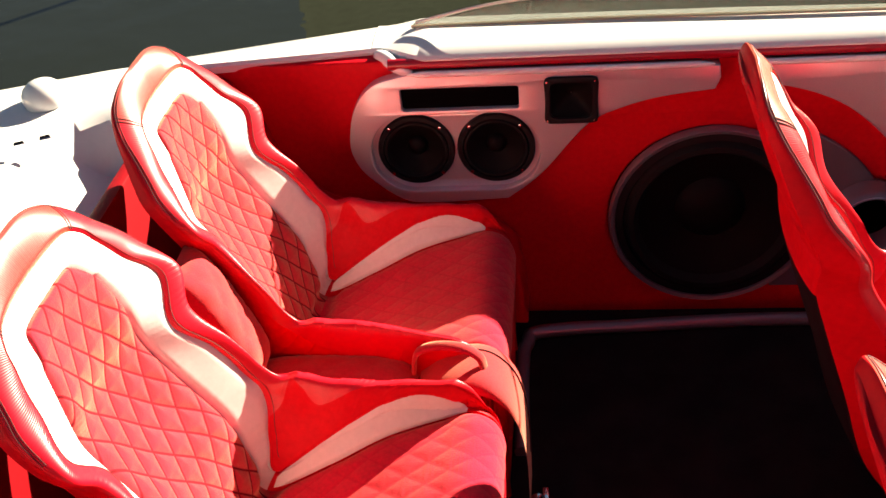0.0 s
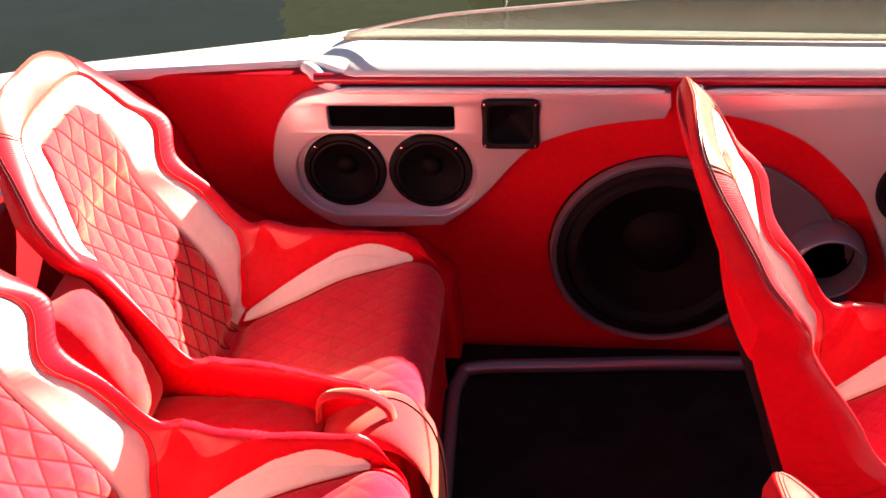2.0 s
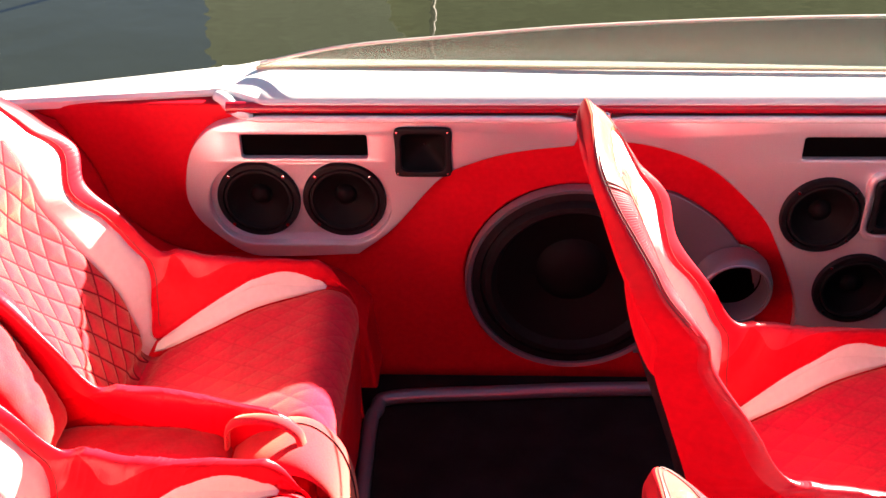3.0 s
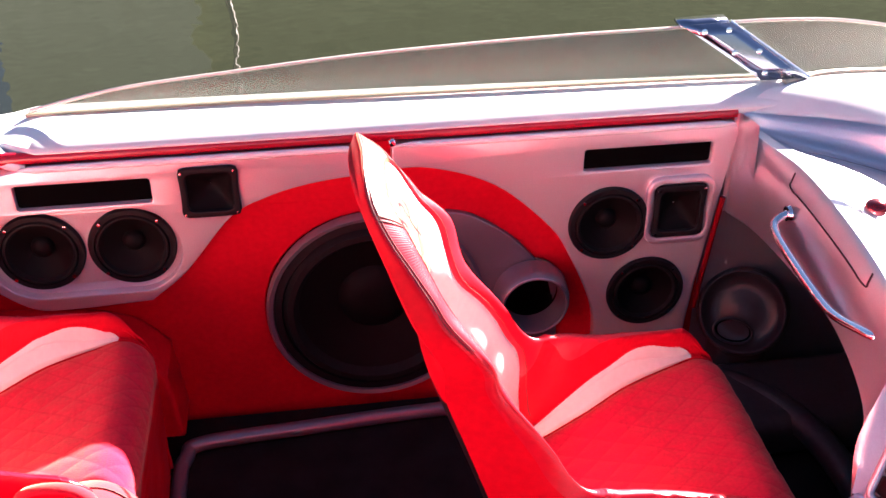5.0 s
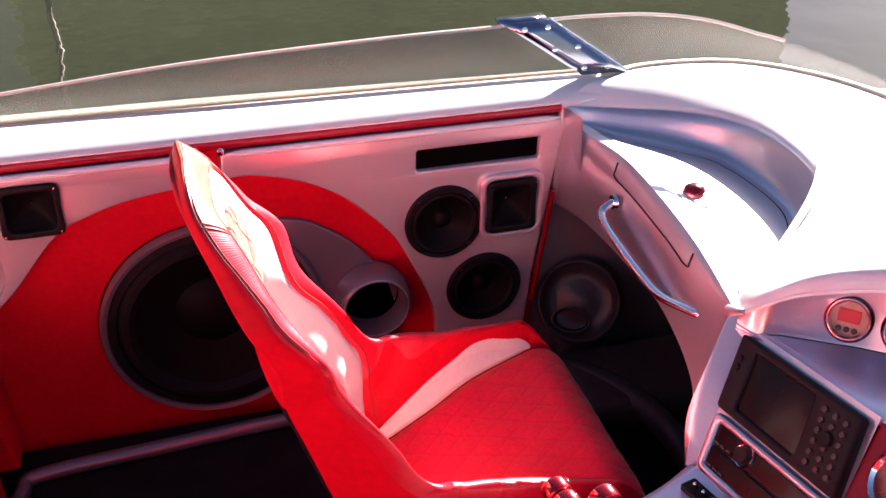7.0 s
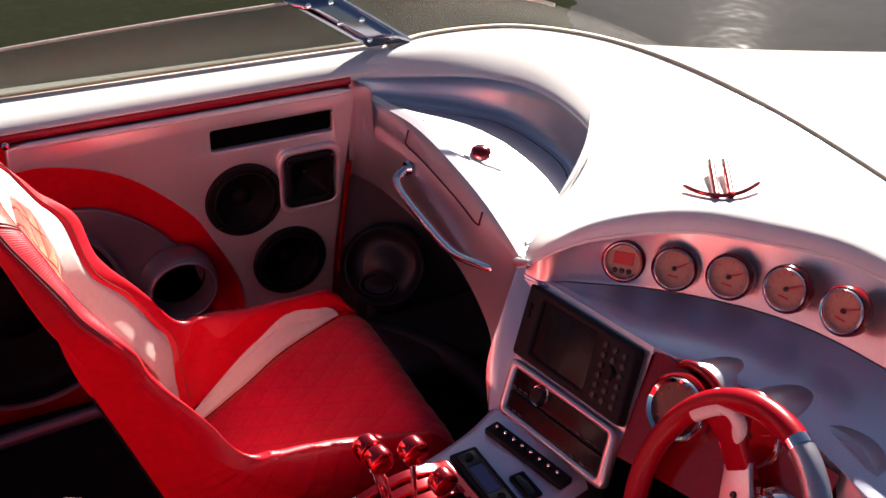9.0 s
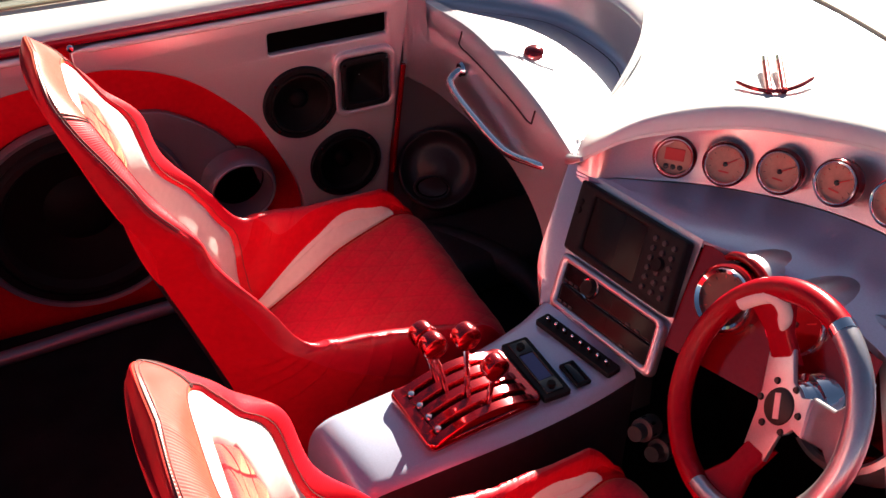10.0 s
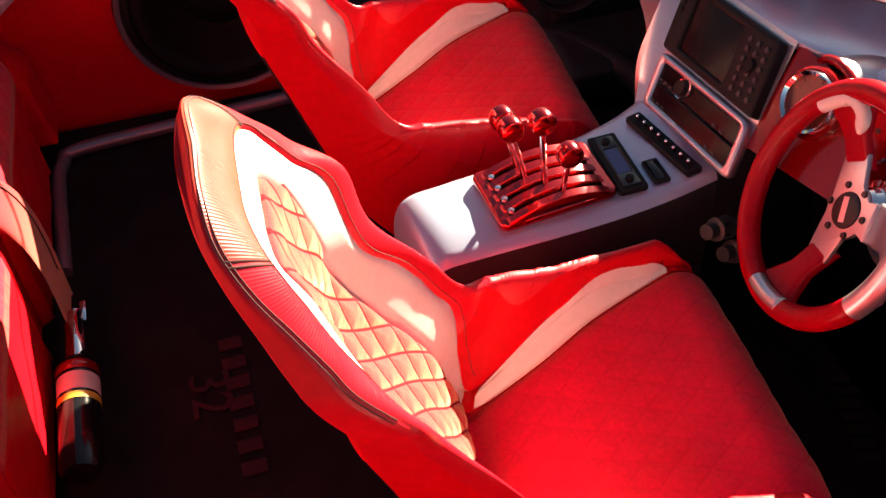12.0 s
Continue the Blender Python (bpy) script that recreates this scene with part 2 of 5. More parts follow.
def box_bm(size, at=(0, 0, 0), bevel=0.004, seg=2, turn=None):
    bm = bmesh.new()
    bmesh.ops.create_cube(bm, size=1, matrix=Matrix.Translation(at) @ (turn or Matrix()) @ Matrix.Diagonal((*size, 1)))
    if bevel:
        bmesh.ops.bevel(bm, geom=bm.edges[:], offset=bevel, segments=seg, affect="EDGES", profile=0.5)
    return bm


def round_rect(x0, z0, x1, z1, r, n=6):
    pts = []
    for cx, cz, a0 in ((x1 - r, z1 - r, 0), (x0 + r, z1 - r, 90), (x0 + r, z0 + r, 180), (x1 - r, z0 + r, 270)):
        pts += [(cx + r * math.cos(radians(a0 + 90 * k / n)), cz + r * math.sin(radians(a0 + 90 * k / n))) for k in range(n + 1)]
    return pts


def circle(cx, cz, r, n=48, squash=1.0):
    return [(cx + r * math.cos(2 * math.pi * k / n), cz + squash * r * math.sin(2 * math.pi * k / n)) for k in range(n)]


def plate_mesh(name, outline, holes, thick, bevel, material):
    """A flat plate with bevelled edges and holes: outline in its own x, y; it stands thick high, centred on z = 0."""
    cu = bpy.data.curves.new(name, "CURVE")
    cu.dimensions, cu.fill_mode = "2D", "BOTH"
    cu.extrude, cu.bevel_depth, cu.bevel_resolution, cu.offset = thick / 2 - bevel, bevel, 2, -bevel
    for loop in [outline, *holes]:
        sp = cu.splines.new("POLY")
        sp.points.add(len(loop) - 1)
        for q, xy in zip(sp.points, loop):
            q.co = (xy[0], xy[1], 0, 1)
        sp.use_cyclic_u = True
    ob = bpy.data.objects.new("tmp", cu)
    me = bpy.data.meshes.new_from_object(ob)
    bpy.data.objects.remove(ob)
    me.name = name
    bm = bmesh.new()
    bm.from_mesh(me)
    bmesh.ops.remove_doubles(bm, verts=bm.verts, dist=1e-5)
    bm.to_mesh(me)
    bm.free()
    me.materials.clear()
    me.materials.append(material)
    me.polygons.foreach_set("use_smooth", [True] * len(me.polygons))
    me.polygons.foreach_set("material_index", [0] * len(me.polygons))
    me.set_sharp_from_angle(angle=radians(35))
    return me


# plate x, y to world x, z on the port side, facing the cockpit (-y)
def on_port(y):
    return Matrix(((1, 0, 0, 0), (0, 0, -1, y), (0, 1, 0, 0), (0, 0, 0, 1)))



# ---- boat structure ----
def loft_bm(*curves):
    """A surface through curves of points, each sampled alike."""
    return grid_bm([[tuple(p) for p in cv] for cv in curves])


def shell_part(name, bm, thick, material, parent=None, label="", offset=-1):
    ob = part(name, bm, material, parent, label)
    sm = ob.modifiers.new("thick", "SOLIDIFY")
    sm.thickness, sm.offset = thick, offset
    return ob


def setting(ob, label, category):
    return tagged(ob, label, category, kind="structure")


floor = part("floor", box_bm((2.5, 1.93, 0.04), (0.75, 0.93, -0.022), 0.004), carpet)
tagged(floor, "black carpeted cockpit floor in deep shade", "floor", kind="structure")

# port side wall: red upholstered backing
wall = part("wall_port", plate_mesh("wall_port", [(-0.50, -0.06), (1.46, -0.06), (1.46, 0.65), (-0.50, 0.65)], [circle(0.655, 0.252, 0.222)] + [circle(x, z, 0.074) for x, z in ((0.02, 0.447), (0.193, 0.447), (1.14, 0.425), (1.233, 0.25))] + [circle(0.355, 0.564, 0.046), circle(1.284, 0.447, 0.047), circle(0.985, 0.262, 0.072)], 0.05, 0.006, red_vinyl), None, m=on_port(1.935))
tagged(wall, "red vinyl upholstered cockpit side", "wall", kind="structure")

# silver fascia, aft half
arch = catmull([(0.215, 0.325), (0.29, 0.387), (0.386, 0.501), (0.46, 0.540), (0.541, 0.562), (0.645, 0.575)], 30).tolist()
aft = [(0.655, 0.60), (0.652, 0.628)] + [(0.05, 0.632)] + catmull([(0.013, 0.630), (-0.056, 0.610), (-0.101, 0.559), (-0.121, 0.480), (-0.115, 0.43), (-0.086, 0.384), (-0.018, 0.328), (0.05, 0.318), (0.215, 0.325)], 40).tolist()[:-1]
stadium = round_rect(-0.078, 0.350, 0.288, 0.537, 0.0925, 12)
fascia = part("speaker_fascia", plate_mesh("speaker_fascia", arch + aft, [round_rect(0, 0.547, 0.247, 0.598, 0.006), stadium, round_rect(0.312, 0.525, 0.398, 0.603, 0.012)], 0.03, 0.003, fascia_silver), None, m=on_port(1.895))
tagged(fascia, "silver painted speaker panel with oval recess", "panel", kind="structure")
back = part("speaker_baffle", plate_mesh("speaker_baffle", round_rect(-0.082, 0.346, 0.296, 0.547, 0.096, 12), [circle(0.02, 0.447, 0.076), circle(0.193, 0.447, 0.076)], 0.012, 0.002, fascia_silver), None, m=on_port(1.904))
tagged(back, "silver recessed speaker baffle", "panel", kind="structure")

# silver fascia, forward half
arch2 = catmull([(0.700, 0.580), (0.76, 0.580), (0.841, 0.559), (0.91, 0.525), (0.97, 0.475), (1.03, 0.41), (1.061, 0.355), (1.10, 0.27), (1.125, 0.192), (1.13, 0.10)], 40).tolist()
fore = arch2 + [(1.33, 0.10), (1.345, 0.265), (1.37, 0.45), (1.392, 0.61), (1.385, 0.628), (0.702, 0.632)]
fascia2 = part("speaker_fascia", plate_mesh("speaker_fascia_fore", fore, [round_rect(1.081, 0.546, 1.342, 0.593, 0.006), circle(1.14, 0.425, 0.076), circle(1.233, 0.25, 0.076), round_rect(1.240, 0.400, 1.328, 0.494, 0.012)], 0.03, 0.005, fascia_silver), None, m=on_port(1.895))
tagged(fascia2, "silver painted speaker panel with slot vent", "panel", kind="structure")

# black plates close the slots, standing for their shaded depth
for x0, x1, z0, z1 in ((-0.004, 0.251, 0.543, 0.602), (1.077, 1.346, 0.542, 0.597)):
    v = part("vent_slot", box_bm((x1 - x0, 0.004, z1 - z0), ((x0 + x1) / 2, 1.896, (z0 + z1) / 2), 0.0), void)
    tagged(v, "black rectangular slot in the silver panel", "vent")


def speaker(r, label, cat="speaker"):
    """Facing +z: frame ring, surround, cone, dust cap, screws."""
    root = thing("speaker", label, cat)
    fr_ = part("frame", lathe_bm([(r, 0), (r, 0.006), (r * 0.97, 0.010), (r * 0.86, 0.010), (r * 0.84, 0.004), (r * 0.84, 0.0)]), black_plastic, root)
    part("surround", lathe_bm([(r * 0.85, 0.004), (r * 0.81, 0.011), (r * 0.76, 0.011), (r * 0.71, 0.003)]), rubber, root)
    part("cone", lathe_bm([(r * 0.72, 0.003), (r * 0.45, -0.012), (r * 0.22, -0.022)]), black_cone, root)
    part("dust_cap", lathe_bm([(r * 0.27, -0.021), (r * 0.24, -0.012), (r * 0.15, -0.006), (0.0, -0.003)]), black_cone, root)
    for k in range(4):
        a = radians(45 + 90 * k)
        part("screw", lathe_bm([(0.0035, 0), (0.0035, 0.002), (0, 0.0028)], 10), chrome, fr_, m=pose(r * 0.92 * math.cos(a), r * 0.92 * math.sin(a), 0.010))
    return root


def port_pose(x, y, z):
    return Matrix.Translation((x, y, z)) @ pose(0, 0, 0, 90)


sp = speaker(0.084, "round black midrange speaker in the silver panel")
sp.matrix_basis = port_pose(0.020, 1.898, 0.447)
tagged(sp, group="midrange speakers")
for x, y, z in ((0.193, 1.898, 0.447), (1.140, 1.880, 0.425), (1.233, 1.880, 0.250)):
    copy_thing(sp, port_pose(x, y, z))

sub = thing("subwoofer", "large black subwoofer with silver trim ring in red vinyl", "speaker", port_pose(0.660, 1.905, 0.252))
part("trim_ring", lathe_bm([(0.227, 0), (0.227, 0.012), (0.222, 0.020), (0.214, 0.017), (0.210, 0.0)], 72), grey_paint, sub)
part("frame", lathe_bm([(0.212, 0.0), (0.212, 0.012), (0.196, 0.014), (0.192, 0.006)], 72), black_plastic, sub)
part("surround", lathe_bm([(0.194, 0.006), (0.184, 0.022), (0.172, 0.022), (0.160, 0.004)], 72), rubber, sub)
part("cone", lathe_bm([(0.161, 0.004), (0.11, -0.02), (0.07, -0.036)], 72), black_cone, sub)
part("dust_cap", lathe_bm([(0.078, -0.034), (0.06, -0.016), (0.03, -0.008), (0, -0.006)], 48), black_cone, sub)


def tweeter(w, h, label):
    root = thing("tweeter", label, "speaker")
    def pin(k, e, waist):
        """A soft-cornered rectangle, k of the full size, drawn in at its upright sides."""
        pts = []
        for i in range(48):
            a = 2 * math.pi * i / 48
            c, s_ = math.cos(a), math.sin(a)
            q = (abs(c) ** e + abs(s_) ** e) ** (-1 / e)
            pts.append((k * w / 2 * q * c * (1 - waist * (1 - min(1.0, abs(q * s_)) ** 2)), k * h / 2 * q * s_))
        return pts
    fl_ = part("flange", plate_mesh("flange", pin(1.0, 9, 0.07), [pin(0.76, 7, 0.05)], 0.010, 0.003, black_plastic), None, root, m=pose(0, 0, 0.005))
    mouth = [[(x, y, d) for x, y in pin(k, e, 0.05)] for k, e, d in ((0.80, 7, 0.006), (0.70, 5, -0.004), (0.52, 3.5, -0.014), (0.34, 2.4, -0.022), (0.20, 2, -0.028), (0.02, 2, -0.030))]
    part("horn", grid_bm(mouth, False, True), black_cone, root)
    for a in (-1, 1):
        for b in (-1, 1):
            part("screw", lathe_bm([(0.003, 0), (0.003, 0.002), (0, 0.0026)], 8), chrome, fl_, m=pose(a * w * 0.42, b * h * 0.42, 0.006))
    return root


tw = tweeter(0.116, 0.106, "square black horn tweeter on the silver panel")
tw.matrix_basis = port_pose(0.355, 1.880, 0.564)
tagged(tw, group="horn tweeters")
copy_thing(tw, port_pose(1.284, 1.876, 0.447) @ Matrix.Diagonal((0.98, 1.14, 1, 1)))
bez = part("tweeter_bezel", plate_mesh("tweeter_bezel", round_rect(1.214, 0.370, 1.356, 0.524, 0.030), [round_rect(1.2255, 0.3845, 1.3435, 0.5095, 0.022)], 0.02, 0.005, fascia_silver), None, m=on_port(1.878))
tagged(bez, "raised silver bezel round the horn tweeter", "trim", kind="structure")

# port tube of the subwoofer box
pt = thing("bass_port", "round silver-rimmed bass port in the grey panel", "speaker port", Matrix.Translation((0.985, 1.87, 0.262)) @ pose(0, 0, 0, 90, 0, 0))
part("rim", lathe_bm([(0.080, -0.02), (0.077, 0.016), (0.073, 0.030), (0.069, 0.034), (0.064, 0.033), (0.061, 0.024), (0.060, -0.02)], 48), grey_paint, pt)
part("ring", tube_bm([(0.0685 * math.cos(a), 0.0685 * math.sin(a), 0.0335) for a in np.linspace(0, 2 * math.pi, 48, False)], 0.0022, 8, True), silver_paint, pt, "thin silver edge")
part("tube", lathe_bm([(0.060, -0.02), (0.058, -0.06), (0.0, -0.062)], 48), void, pt)
inner_arch = catmull([(0.80, 0.47), (0.86, 0.455), (0.94, 0.40), (1.00, 0.33), (1.035, 0.26), (1.05, 0.15)], 24).tolist()
gp = part("grey_inset_panel", plate_mesh("grey_inset_panel", inner_arch + [(1.05, 0.06), (0.80, 0.06)] + [(0.655 + 0.226 * math.cos(radians(a)), 0.252 + 0.226 * math.sin(radians(a))) for a in range(-48, 50, 6)], [circle(0.985, 0.262, 0.07)], 0.016, 0.003, grey_paint), None, m=on_port(1.905))
tagged(gp, "dark grey painted inset panel behind the seat", "panel", kind="structure")

# lip along the floor's edge
lip = part("floor_trim", tube_bm(catmull([(0.243, 1.42, 0.008), (0.238, 1.69, 0.010), (0.248, 1.757, 0.012), (0.280, 1.795, 0.014), (0.50, 1.814, 0.014), (0.82, 1.832, 0.014), (1.42, 1.828, 0.014)], 70), 0.016, 10), grey_paint)
tagged(lip, "dark silver lip along the carpet edge", "trim", kind="structure")

# red lip and white side deck
lipr = part("coaming_trim", tube_bm([(x, 1.893, 0.650) for x in np.linspace(-0.02, 1.385, 40)], 0.012, 12), red_piping)
tagged(lipr, "glossy red vinyl piping under the side deck", "trim", kind="structure")

# bead in white gelcoat: the bright edge highlight is put into its colour
for x0, x1 in ((0.02, 0.640), (0.712, 1.380)):
    bd = part("panel_bead", tube_bm([(x, 1.8745, 0.6345) for x in np.linspace(x0, x1, 24)], [0.002] + [0.0070] * 22 + [0.002], 10), gelcoat)
    setting(bd, "thin glossy bead along the top of the speaker panel, white for its highlight", "trim")

stud = thing("panel_stud", "small chrome stud at the joint of the speaker panels", "stud", port_pose(0.703, 1.876, 0.641))
part("head", lathe_bm([(0.0, 0.008), (0.005, 0.0072), (0.0075, 0.004), (0.008, 0.0)], 20), chrome, stud)

# behind the speakers: dark boxes
for x, z, r in ((0.655, 0.252, 0.225), (0.02, 0.447, 0.08), (0.193, 0.447, 0.08), (1.14, 0.425, 0.08), (1.233, 0.25, 0.08)):
    cup = part("speaker_box", lathe_bm([(r, 0.0), (r, -0.09), (0, -0.09)], 32), void, m=port_pose(x, 1.925, z))
    setting(cup, "black closed box behind a speaker", "speaker box")

# decks: inner edge, outer edge, hull
def hull_row(x, yi, zi, yo, zo):
    d = yo - yi
    return [(x, yi + 0.004, zi - 0.022), (x, yi, zi - 0.006), (x, yi + 0.006, zi + 0.001), (x, yi + d * 0.3, zi + (zo - zi) * 0.3 + 0.004), (x, yi + d * 0.7, zi + (zo - zi) * 0.7 + 0.004), (x, yo, zo), (x, yo + 0.02, zo - 0.012), (x, yo + 0.05, zo - 0.06), (x, yo + 0.08, zo - 0.2), (x, yo + 0.09, zo - 0.5), (x, yo + 0.05, zo - 1.0)]


rows = []
for x in np.r_[np.linspace(-0.06, 0.12, 30), np.linspace(0.14, 1.56, 50)]:
    k = np.clip((x + 0.05) / 0.11, 0, 1)
    k = k * k * (3 - 2 * k)
    yi, zi = 1.943 + (1.884 - 1.943) * k, 0.663 + 0.005 * k
    yo, zo = np.interp(x, (-0.06, 0, 0.7, 1.56), (2.056, 2.052, 2.035, 1.99)), 0.667 + 0.017 * k
    rows.append(hull_row(x, yi, zi, yo, zo))
setting(part("side_deck", grid_bm(rows), gelcoat), "glossy white side deck along the cockpit", "deck")
rows = []
for x in np.linspace(-0.52, 0.02, 24):
    rows.append(hull_row(x, np.interp(x, (-0.52, -0.04), (1.885, 1.945)), 0.662, np.interp(x, (-0.52, 0.02), (1.985, 2.065)), 0.640 + 0.03 * (x + 0.52) / 0.54))
setting(part("side_deck", grid_bm(rows), gelcoat), "glossy white side deck beside the rear seats", "deck")
cap = part("coaming_cap", tube_bm(catmull([(-0.055, 1.945, 0.652), (-0.03, 1.925, 0.650), (0.0, 1.897, 0.642), (0.03, 1.886, 0.634)], 12), [0.004, 0.012, 0.014, 0.015, 0.015, 0.015, 0.015, 0.015, 0.014, 0.012, 0.009, 0.004], 12), gelcoat)
setting(cap, "white moulded end cap of the side deck", "trim")

# aft deck with its well edge, and the bulkhead under it
rows = []
for x in np.linspace(-0.515, -3.2, 40):
    yo = np.interp(x, (-3.2, -1.04, -0.65, -0.515), (1.35, 1.83, 1.955, 1.985))
    z = 0.64 - 0.015 * (-0.515 - x)
    dip = 0.15 * math.exp(-((x + 0.515) / 0.15) ** 2)
    flank = [(x, yo, z - 0.004), (x, yo + 0.03, z - 0.05), (x, yo + 0.06, z - 0.3), (x, yo + 0.04, z - 1.0)]
    other = [(x, 1.90 - y, h) for _, y, h in reversed(flank)]
    rows.append(other + [(x, y, z - dip * math.exp(-max(0, y - 1.70) * 30)) for y in np.linspace(1.92 - yo, yo - 0.02, 32)] + flank)
rows.append([(-3.23, y, min(h, 0.57)) for _, y, h in rows[-1]])
rows.append([(-3.26, y, min(h, -0.40)) for _, y, h in rows[-1]])
setting(part("aft_deck", grid_bm(rows), gelcoat), "glossy white aft deck behind the rear seats", "deck")
# its red is darkened in place of the shade behind the seats
setting(part("bulkhead", box_bm((0.03, 1.95, 0.62), (-0.505, 0.93, 0.28), 0.008), dimmed_red_vinyl), "red vinyl bulkhead behind the rear seats, darkened for shade", "wall")

# starboard side, unseen below the camera; wall darkened to cut bounce on the seats
setting(part("wall_starboard", box_bm((2.2, 0.05, 0.72), (0.62, -0.03, 0.29), 0.01), dimmed_red_vinyl), "unseen upholstered red vinyl cockpit side, darkened to cut bounce", "wall")
rows = []
for x in np.linspace(-0.52, 1.75, 30):
    rows.append([(a, -b + 1.90 - 0.02, c_) for a, b, c_ in hull_row(x, 1.884, 0.668, 2.04, 0.684)])
setting(part("side_deck", grid_bm(rows), gelcoat), "glossy white side deck", "deck")
# forward wall blackened in place of the footwell's shade
setting(part("firewall", box_bm((0.04, 1.95, 0.62), (2.02, 0.93, 0.28), 0.008), void), "forward bulkhead under the dash, blackened for shade", "wall")

# padding between the rear seat and the side
pad = [(-0.50, 0.640), (-0.40, 0.640)] + catmull([(-0.36, 0.62), (-0.31, 0.53), (-0.265, 0.41), (-0.165, 0.328), (-0.05, 0.316), (0.045, 0.312), (0.165, 0.278), (0.235, 0.21)], 30).tolist() + [(0.25, 0.05), (-0.50, 0.05)]
setting(part("side_padding", plate_mesh("side_padding", pad, [], 0.14, 0.018, red_vinyl), None, m=on_port(1.842)), "red vinyl padded side beside the rear seat", "padding")


# ---- dash and console ----
def quad_bm(tl, tr, br, bl, nx=10, ny=8, bulge=0.0):
    tl, tr, br, bl = (np.array(p, float) for p in (tl, tr, br, bl))
    nrm = np.cross(tr - tl, bl - tl)
    nrm /= np.linalg.norm(nrm)
    rows = []
    for v in np.linspace(0, 1, ny):
        rows.append([tuple((tl + (tr - tl) * u) * (1 - v) + (bl + (br - bl) * u) * v - nrm * bulge * math.sin(math.pi * u) * math.sin(math.pi * v)) for u in np.linspace(0, 1, nx)])
    return grid_bm(rows)


class Frame:
    """A local frame on a slanted quad: u to its right, v down, w out of it."""

    def __init__(self, tl, tr, bl, up=(-1, 0, 0.6)):
        self.o, a, b = Vector(tl), Vector(tr) - Vector(tl), Vector(bl) - Vector(tl)
        self.x = a.normalized()
        self.z = a.cross(b).normalized()
        if self.z.dot(Vector(up)) < 0:
            self.z = -self.z
        self.y = self.z.cross(self.x).normalized()
        self.w, self.h = a.length, abs(b.dot(self.y))
        self.skew = b.dot(self.x)

    def at(self, u, v, out=0.0):
        """Pose with local x along the top edge and z outwards; u, v as shares of width and height from the top left."""
        p = self.o + self.x * (u * self.w + v * self.skew) - self.y * (v * self.h) + self.z * out
        m = Matrix((self.x, self.y, self.z)).transposed().to_4x4()
        m.translation = p
        return m


def sheared(pts, f):
    return [(x + f.skew / f.h * -y, y) for x, y in pts]


dark_gap = mat("dark_gap", (0.03, 0.02, 0.025), 0.8)

# passenger side: face, hatch shelf, recess wall
N = 48
edge = catmull([(1.392, 1.893, 0.625), (1.428, 1.80, 0.615), (1.445, 1.70, 0.616), (1.440, 1.55, 0.619), (1.424, 1.38, 0.619), (1.404, 1.235, 0.609), (1.396, 1.205, 0.606)], N)
mid_face = catmull([(1.390, 1.893, 0.535), (1.414, 1.80, 0.540), (1.422, 1.70, 0.545), (1.415, 1.55, 0.550), (1.40, 1.38, 0.552), (1.382, 1.225, 0.525), (1.352, 1.175, 0.52)], N)
low = catmull([(1.388, 1.893, 0.430), (1.398, 1.80, 0.447), (1.400, 1.70, 0.460), (1.396, 1.55, 0.476), (1.383, 1.38, 0.488), (1.350, 1.21, 0.468), (1.305, 1.135, 0.42)], N)
under = low + np.array([0.10, 0, -0.02])
roundo = edge * 0.8 + mid_face * 0.2 + np.array([-0.004, 0, 0.004])
dash_p = part("passenger_dash", loft_bm(edge + np.array([0.02, 0, 0.002]), edge, roundo, mid_face, low, low + np.array([0.012, 0, -0.012]), under), silver_paint)
setting(dash_p, "silver painted passenger dash face", "dashboard")
rim_in = catmull([(1.415, 1.872, 0.622), (1.48, 1.805, 0.606), (1.555, 1.745, 0.602), (1.625, 1.675, 0.602), (1.655, 1.56, 0.602), (1.645, 1.44, 0.604), (1.57, 1.34, 0.608), (1.43, 1.235, 0.612), (1.40, 1.208, 0.612)], N)
rim_out = catmull([(1.395, 1.890, 0.650), (1.505, 1.850, 0.650), (1.60, 1.785, 0.660), (1.668, 1.690, 0.672), (1.688, 1.56, 0.682), (1.660, 1.41, 0.684), (1.56, 1.31, 0.668), (1.425, 1.225, 0.625), (1.398, 1.203, 0.616)], N)
shelf_mid = edge * 0.5 + rim_in * 0.5
shelf = part("hatch_shelf", loft_bm(edge + np.array([0.018, 0, 0.002]), shelf_mid + np.array([0, 0, 0.003]), rim_in), silver_paint)
setting(shelf, "silver shelf of the passenger dash in full sun", "dashboard")
def cove(inward, drop):
    """A line on the recess wall: its share of the way in to the shelf and of the way down."""
    line = rim_out + (rim_in - rim_out) * inward
    line[:, 2] = rim_out[:, 2] + (rim_in[:, 2] - rim_out[:, 2]) * drop
    return line


wallr = part("recess_wall", loft_bm(rim_in, cove(0.78, 0.99), cove(0.60, 0.94), cove(0.46, 0.84), cove(0.36, 0.70), cove(0.28, 0.50), cove(0.20, 0.28), cove(0.10, 0.08), rim_out), silver_paint)
setting(wallr, "curved silver recess wall above the shelf", "dashboard")

# hatch lid flush in the shelf, its gap, red button
def on_shelf(k, w, up=0.0):
    rows3 = (edge[k] + np.array([0.018, 0, 0.002]), shelf_mid[k] + np.array([0, 0, 0.003]), rim_in[k])
    p = rows3[0] + (rows3[1] - rows3[0]) * w * 2 if w < 0.5 else rows3[1] + (rows3[2] - rows3[1]) * (w * 2 - 1)
    return p + np.array([0, 0, up])


lid = thing("dash_hatch", "silver hatch lid set flush in the passenger dash", "hatch")
ks = range(9, 41)
